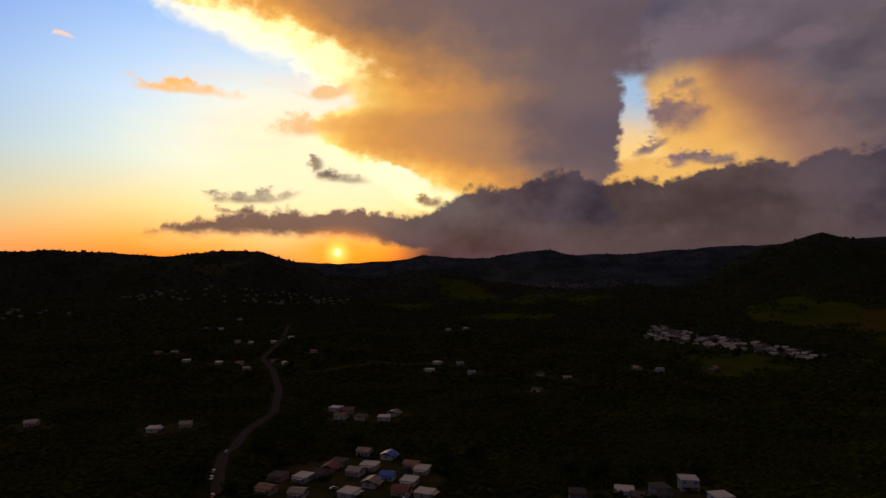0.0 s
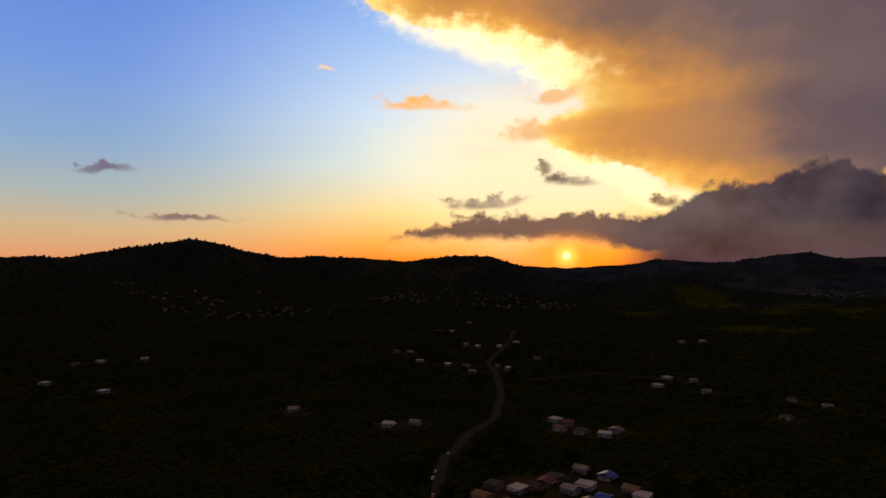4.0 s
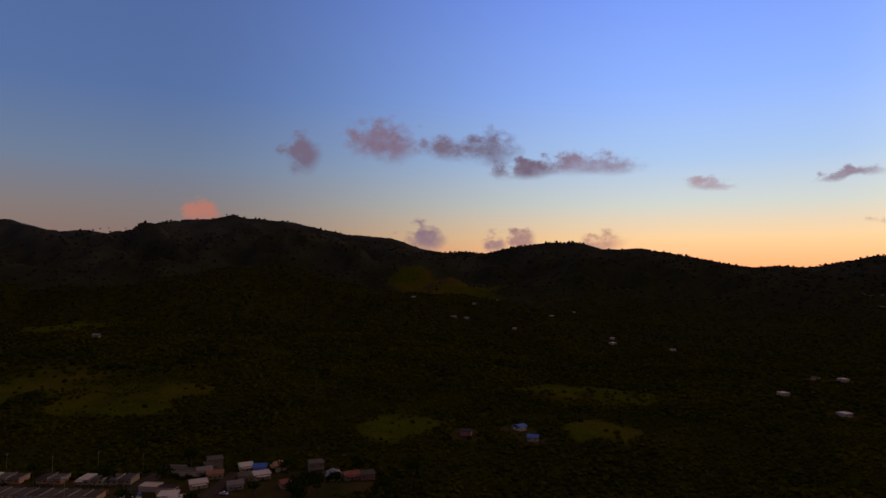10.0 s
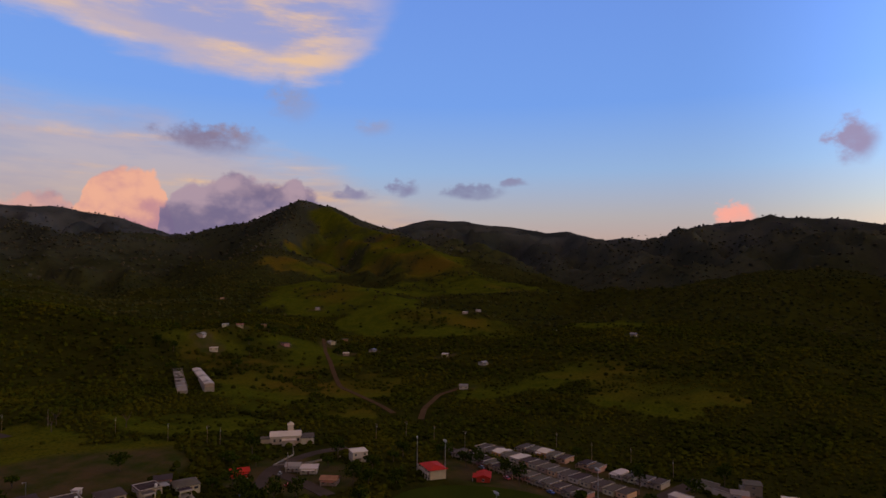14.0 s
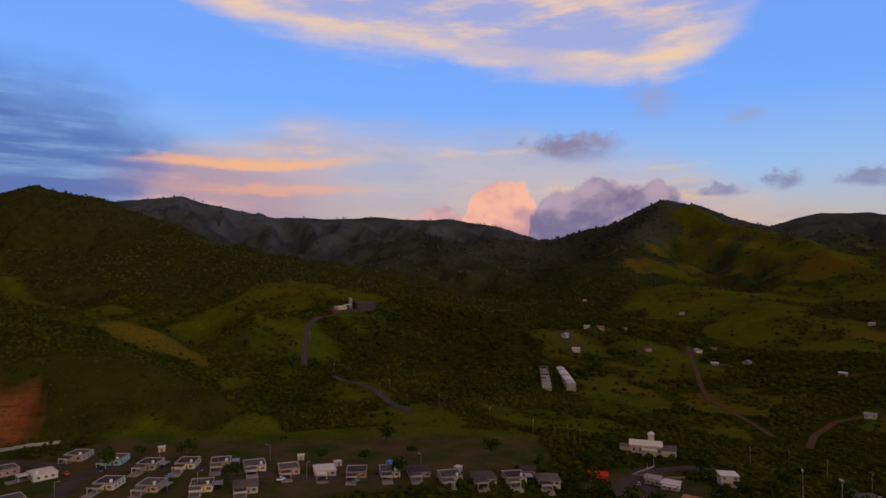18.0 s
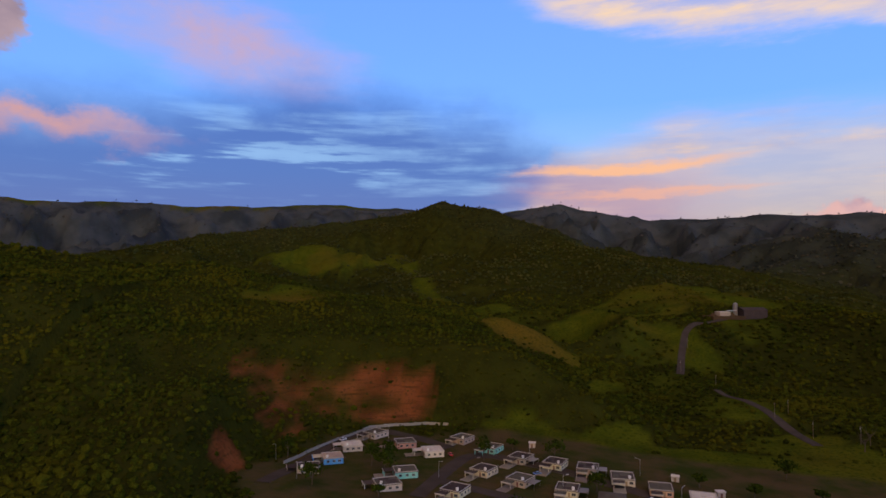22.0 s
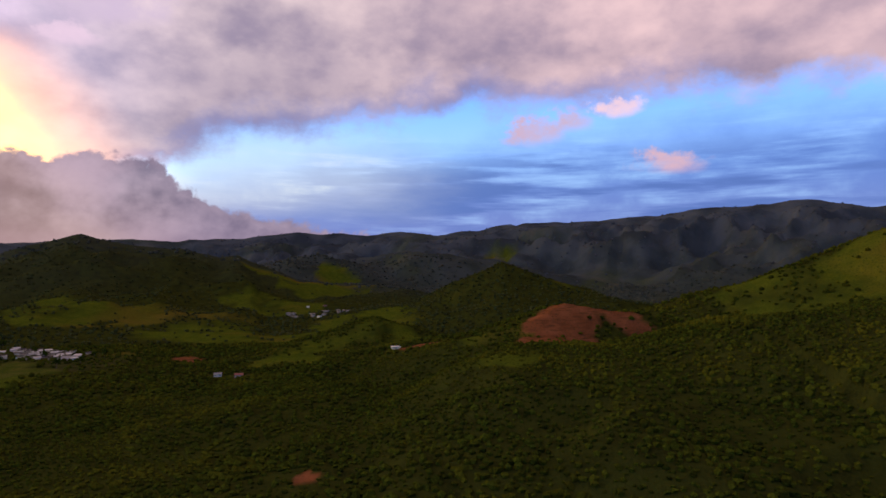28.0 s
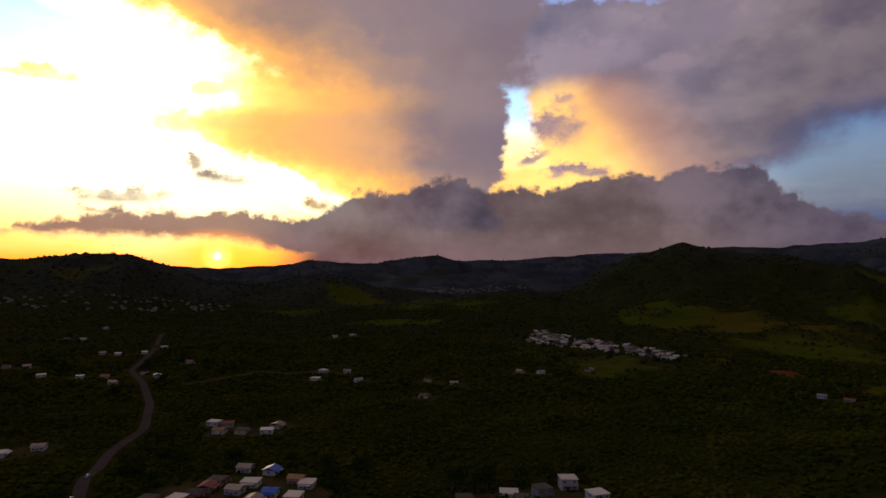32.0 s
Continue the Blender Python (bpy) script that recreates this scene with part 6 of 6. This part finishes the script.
def pavilion():
    t = base("pavilion", "cream field pavilion under a bright red hipped roof", "building")
    part("wall", box((-6.5, 6.5, -4.5, 4.5, -1.5, 4.6)), CREAM_WALL, t)
    part("roof", gable(13.0, 9.0, 4.6, 1.6, 0.8, hip=4.2), RED_ROOF, t, "bright red hipped roof")
    part("gallery", box((-6.5, 6.5, -6.2, -4.5, 2.7, 2.9), (-6.5, 6.5, -6.2, -6.05, 2.9, 3.8)), WHITE_WALL, t)
    for x in (-6.2, -3.1, 0.0, 3.1, 6.2):
        part("column", box((x - 0.18, x + 0.18, -6.15, -5.8, -1.5, 4.6)), WHITE_WALL, t)
    for x in (-4.5, 0.0, 4.5):
        opening(t, "window", x, 3.1, 2.0, 1.1, 0, 4.5)
        opening(t, "window", x, 0.9, 2.0, 1.3, 2, 4.5)
    opening(t, "door", 2.2, 0.0, 1.4, 2.2, 0, 4.5)
    return t


set_down(pavilion(), *NF[8], 60)
set_down(RED_HOME, *NF[9], 30)


def church():
    t = base("church", "white rambling church building with stepped flat roofs", "church")
    part("hall", box((-12, 6, -5, 6, -2, 4.6)), WHITE_WALL, t)
    part("hall_roof", gable(18.6, 11.6, 4.6, 1.9, 0.3), WHITE_ROOF, t).location = (-3, 0.5, 0)
    part("wing", box((6, 14, -7, 4, -2, 3.4)), WHITE_WALL, t)
    part("wing_roof", box((5.7, 14.4, -7.4, 4.4, 3.4, 3.65)), GREY_ROOF, t)
    part("porch", box((-5, 3, -9, -5, -2, 2.9)), WHITE_WALL, t)
    part("porch_roof", box((-5.4, 3.4, -9.5, -4.98, 2.9, 3.12)), WHITE_ROOF, t)
    part("tower", box((-1.8, 1.8, 6, 9.4, -2, 8.6)), WHITE_WALL, t)
    part("tower_roof", gable(3.6, 3.4, 8.6, 1.8, 0.3, hip=2.0), WHITE_ROOF, t).location = (0, 7.7, 0)
    part("outbuilding", box((-18, -12, -3, 3, -2, 2.9)), CREAM_WALL, t)
    part("outbuilding_roof", box((-18.3, -11.98, -3.3, 3.3, 2.9, 3.1)), GREY_ROOF, t)
    for x in (-9.5, -6.0, 4.5):
        opening(t, "window", x, 1.2, 1.3, 1.9, 0, 5.0)
    for x in (-9.0, -5.0, 3.5):
        opening(t, "window", x, 1.2, 1.3, 1.9, 2, 6.0)
    return t


set_down(church(), *NF[0], 140)
set_down(TALL_HOME, NF[1][0], NF[1][1], 150)
set_down(HOMES[0], *NF[2], 130)
set_down(HOMES[3], *NF[3], 130)
set_down(RED_HOME, *NF[4], 150)
set_down(HOMES[2], *NF[5], 150)
set_down(HOMES[4], *NF[6], 150)
set_down(HOMES[1], *NF[7], 120)


def barn(label, length, width, wrecked):
    t = base("barn", label, "barn", "long poultry barns")
    n = 12
    part("floor_slab", box((-length / 2, length / 2, -width / 2, width / 2, -4.0, 0.3)), CONCRETE, t)
    if not wrecked:
        part("wall", box((-length / 2 + 0.2, length / 2 - 0.2, -width / 2 + 0.2, -width / 2 + 0.4, 0.3, 3.0), (-length / 2 + 0.2, length / 2 - 0.2, width / 2 - 0.4, width / 2 - 0.2, 0.3, 3.0),
                         (-length / 2 + 0.2, -length / 2 + 0.4, -width / 2 + 0.4, width / 2 - 0.4, 0.3, 3.0), (length / 2 - 0.4, length / 2 - 0.2, -width / 2 + 0.4, width / 2 - 0.4, 0.3, 3.0)), CREAM_WALL, t)
        for i in range(n):
            bm = gable(length / n - 0.12, width, 3.0, 1.1, 0.0)
            bmesh.ops.translate(bm, verts=bm.verts, vec=(-length / 2 + length * (i + 0.5) / n, 0, 0))
            part("roof_sheet", bm, METAL_ROOF if i % 4 == 2 else WHITE_ROOF, t)
    else:
        for i in range(n + 1):
            x = -length / 2 + length * i / n
            for y in (-width / 2, width / 2):
                part("post", box((x - 0.12, x + 0.12, y - 0.12, y + 0.12, 0.3, 3.0)), CONCRETE, t)
            if i % 2:
                part("rafter", box((x - 0.1, x + 0.1, -width / 2, width / 2, 3.0, 3.2)), STEEL, t)
            elif i < n - 3:
                part("roof_sheet", box((x + 0.2, x + length / n - 0.2, -width / 2, 0.0, 3.2, 3.28)), GREY_ROOF, t, "grey leftover roof sheet")
    return t


for k, (lab, wreck) in enumerate((("long low barn under a pale sheet roof", False), ("long wrecked barn with bare posts", True))):
    (x0, y0), (x1, y1) = BARNS[2 * k], BARNS[2 * k + 1]
    thing = barn(lab, math.hypot(x1 - x0, y1 - y0), 8.0 if not wreck else 8.0, wreck)
    thing.matrix_basis = pose((x0 + x1) / 2, (y0 + y1) / 2, max(ground_at(x0, y0), ground_at(x1, y1), ground_at((x0 + x1) / 2, (y0 + y1) / 2)), 0, 0, math.degrees(math.atan2(y1 - y0, x1 - x0)))


def quarry_plant():
    t = base("quarry_plant", "pale quarry works with sheds and a silo tower", "industrial plant")
    part("shed_wall", box((4, 34, -9, 9, -6, 7)), GREY_ROOF, t)
    bm = gable(30.0, 18.0, 7.0, 3.0, 0.6)
    bmesh.ops.translate(bm, verts=bm.verts, vec=(19, 0, 0))
    part("shed_roof", bm, GREY_ROOF, t)
    part("office", box((-26, -12, -8, 2, -6, 5)), CREAM_WALL, t)
    part("office_roof", box((-26.4, -11.6, -8.4, 2.4, 5, 5.3)), WHITE_ROOF, t)
    part("yard_slab", box((-36, 4, -12, 12, -6, 0.4)), DIRT_ROAD, t)
    silo = part("silo", post(2.6, 2.6, 15.0, 12, (0, 2, -1)), METAL_ROOF, t)
    part("silo_cap", post(2.7, 0.4, 2.0, 12, (0, 2, 14.0)), METAL_ROOF, silo)
    for k_, (x, y, r, h) in enumerate(((-20, 7, 6, 4.5), (-9, -6, 5, 4.0), (-31, -3, 5, 3.6))):
        part("gravel_heap", post(r, 0.6, h, 14, (x, y, 0.3)), DIRT_ROAD, t)
    part("conveyor", box((-12, 0, -0.6, 0.6, 6.0, 6.8)), STEEL, t)
    return t


set_down(quarry_plant(), (MILL[0][0] + MILL[1][0]) / 2, (MILL[0][1] + MILL[1][1]) / 2, 200, 1.5)


def radio_mast():
    t = base("radio_mast", "thin lattice radio mast on the far ridge", "mast")
    for i, (x, y) in enumerate(((-1.5, -1.0), (1.5, -1.0), (0.0, 1.6))):
        part("leg", post(0.3, 0.2, 0, 5, (x * 1.6, y * 1.6, -6), (x * 0.4, y * 0.4, 62)), STEEL, t)
    for k_ in range(9):
        z, s_ = 4 + 6.5 * k_, 1.6 - 0.13 * k_
        part("brace", box((-1.5 * s_, 1.5 * s_, -0.12, 0.12, z, z + 0.3)), STEEL, t)
    return t


set_down(radio_mast(), 3850, -1130, 0)


# ---- parked vehicles ----
def car(label, paint):
    t = base("car", label, "car", "parked cars")
    bm = bmesh.new()
    prof = [(-2.1, 0.35), (-2.15, 0.75), (-1.3, 0.9), (1.2, 0.92), (2.1, 0.8), (2.15, 0.35)]
    rings = [[bm.verts.new((x, y, z)) for x, z in prof] for y in (-0.85, 0.85)]
    bm.faces.new(rings[0])
    bm.faces.new(rings[1][::-1])
    for i in range(6):
        j = (i + 1) % 6
        bm.faces.new((rings[0][j], rings[0][i], rings[1][i], rings[1][j]))
    part("body", bm, paint, t)
    bm = bmesh.new()
    prof = [(-1.25, 0.89), (-0.6, 1.42), (0.75, 1.45), (1.5, 0.9)]
    rings = [[bm.verts.new((x, y * (0.82 if z > 1 else 1.0), z)) for x, z in prof] for y in (-0.78, 0.78)]
    bm.faces.new(rings[0])
    bm.faces.new(rings[1][::-1])
    for i in range(4):
        j = (i + 1) % 4
        bm.faces.new((rings[0][j], rings[0][i], rings[1][i], rings[1][j]))
    part("cabin", bm, GLASS, t, "dark glass cabin")
    part("roof_panel", box((-0.58, 0.74, -0.62, 0.62, 1.44, 1.49)), paint, t)
    for x in (-1.35, 1.35):
        for y in (-0.8, 0.8):
            w_ = part("wheel", post(0.33, 0.33, 0, 12, (x, y - 0.11, 0.33), (x, y + 0.11, 0.33)), TYRE, t)
            part("rim", post(0.19, 0.19, 0, 8, (x, y - 0.12, 0.33), (x, y + 0.12, 0.33)), STEEL, w_)
    return t


CARS = [car("%s car parked beside a road" % n, p) for n, p in zip(("white", "grey", "red", "blue"), CAR_PAINTS)]
for i, (x, y, h) in enumerate(((-95, 326, 100), (-97, 336, 100), (-87, 301, 100), (-100, 372, 95), (81, -338, 60), (66, -352, 130), (14, -325, 120), (-34, -304, 20), (-85, -282, 25), (-119, -269, 15),
                               (-328, -134, 75), (-323, -106, 75), (-320, -88, 75), (-335, -154, 75), (-360, -51, 15), (-345, -55, 15), (-340, -14, 70), (-255, -228, 40), (-246, -211, 90), (-225, -218, 20), (4, 294, 60), (-31, 307, 10), (116, 284, 5))):
    set_down(CARS[i % 4], x, y, h, 0.36)


# ---- single trees by the houses and roads ----
def tree(label, tall, spread, seed, bare=False):
    t = base("tree", label, "tree", "trees between the houses")
    rng_ = random.Random(seed)
    trunk = post(0.28, 0.16, 0, 7, (0, 0, -0.6), (rng_.uniform(-0.3, 0.3), rng_.uniform(-0.3, 0.3), tall * 0.55))
    tk = part("trunk", trunk, BARK, t)
    ends = []
    for k_ in range(6 if not bare else 10):
        w_ = 6.283 * k_ / 6 + rng_.uniform(-0.4, 0.4)
        z0 = tall * rng_.uniform(0.3, 0.52)
        e_ = (spread * 0.75 * math.cos(w_), spread * 0.75 * math.sin(w_), tall * rng_.uniform(0.58, 0.95))
        part("limb", post(0.11, 0.05, 0, 5, (0, 0, z0), e_), BARK, tk)
        ends.append(Vector(e_))
    ends.append(Vector((0, 0, tall * 0.9)))
    if not bare:
        bm = bmesh.new()
        for k_ in range(170):
            e_ = rng_.choice(ends)
            p = e_ + Vector((rng_.gauss(0, spread * 0.27), rng_.gauss(0, spread * 0.27), rng_.gauss(0, tall * 0.1)))
            m_ = Matrix.LocRotScale(p, Euler((rng_.uniform(0, 6), rng_.uniform(0, 6), rng_.uniform(0, 6))), Vector((rng_.uniform(0.35, 0.85), rng_.uniform(0.35, 0.8), rng_.uniform(0.12, 0.3))))
            bmesh.ops.create_icosphere(bm, subdivisions=1, radius=1.0, matrix=m_)
        part("crown", bm, TREE_LEAF, t, "loose dark green crown")
    return t


TREES = [tree("spreading broadleaf tree with a dark crown", 8.5, 3.6, 1), tree("tall broadleaf tree with an uneven crown", 11.0, 3.4, 2), tree("low round-crowned garden tree", 5.5, 2.6, 3), tree("wide mango-like tree with dense leaves", 9.0, 4.6, 4)]
BARE = tree("pale bare tree with forked limbs", 12.0, 4.5, 7, True)
tree_rng = random.Random(21)
spots = []
for cx, cy, rx, ry, n in ((-66, -300, 190, 62, 20), (-338, -94, 60, 100, 34), (-349, 15, 34, 70, 26), (-27, 317, 85, 70, 40), (111, 289, 60, 40, 16), (-266, -215, 60, 60, 34), (-500, -571, 160, 90, 22), (-160, 730, 130, 150, 24), (436, 807, 120, 180, 20)):
    for k_ in range(n):
        w_, r_ = tree_rng.uniform(0, 6.283), math.sqrt(tree_rng.random())
        spots.append((cx + rx * r_ * math.cos(w_), cy + ry * r_ * math.sin(w_)))
homes = np.array(SUBURB + VILLAGE + SUNSET_HOUSES + TALL_HOUSES + NEAR_FARM + SHEDS + VALLEY_HOUSES + SOUTH_HOUSES, float)
for x, y in spots:
    px, py = np.array([x]), np.array([y])
    if np.hypot(homes[:, 0] - x, homes[:, 1] - y).min() < 11:
        continue
    if min(float(along(px, py, pts)[0]) for pts in list(ROADS.values()) + [ROW_A, ROW_B, ROW_C]) < 8 or blob(px, py, -283, -120, 34, 48, 21, 0.0)[0] > 0:
        continue
    set_down(tree_rng.choice(TREES), x, y, tree_rng.uniform(0, 360))
for x, y in ((-210, -390), (-216, -398), (-249, -375), (83, 416), (127, 392)):
    set_down(BARE, x, y, 50 * x)
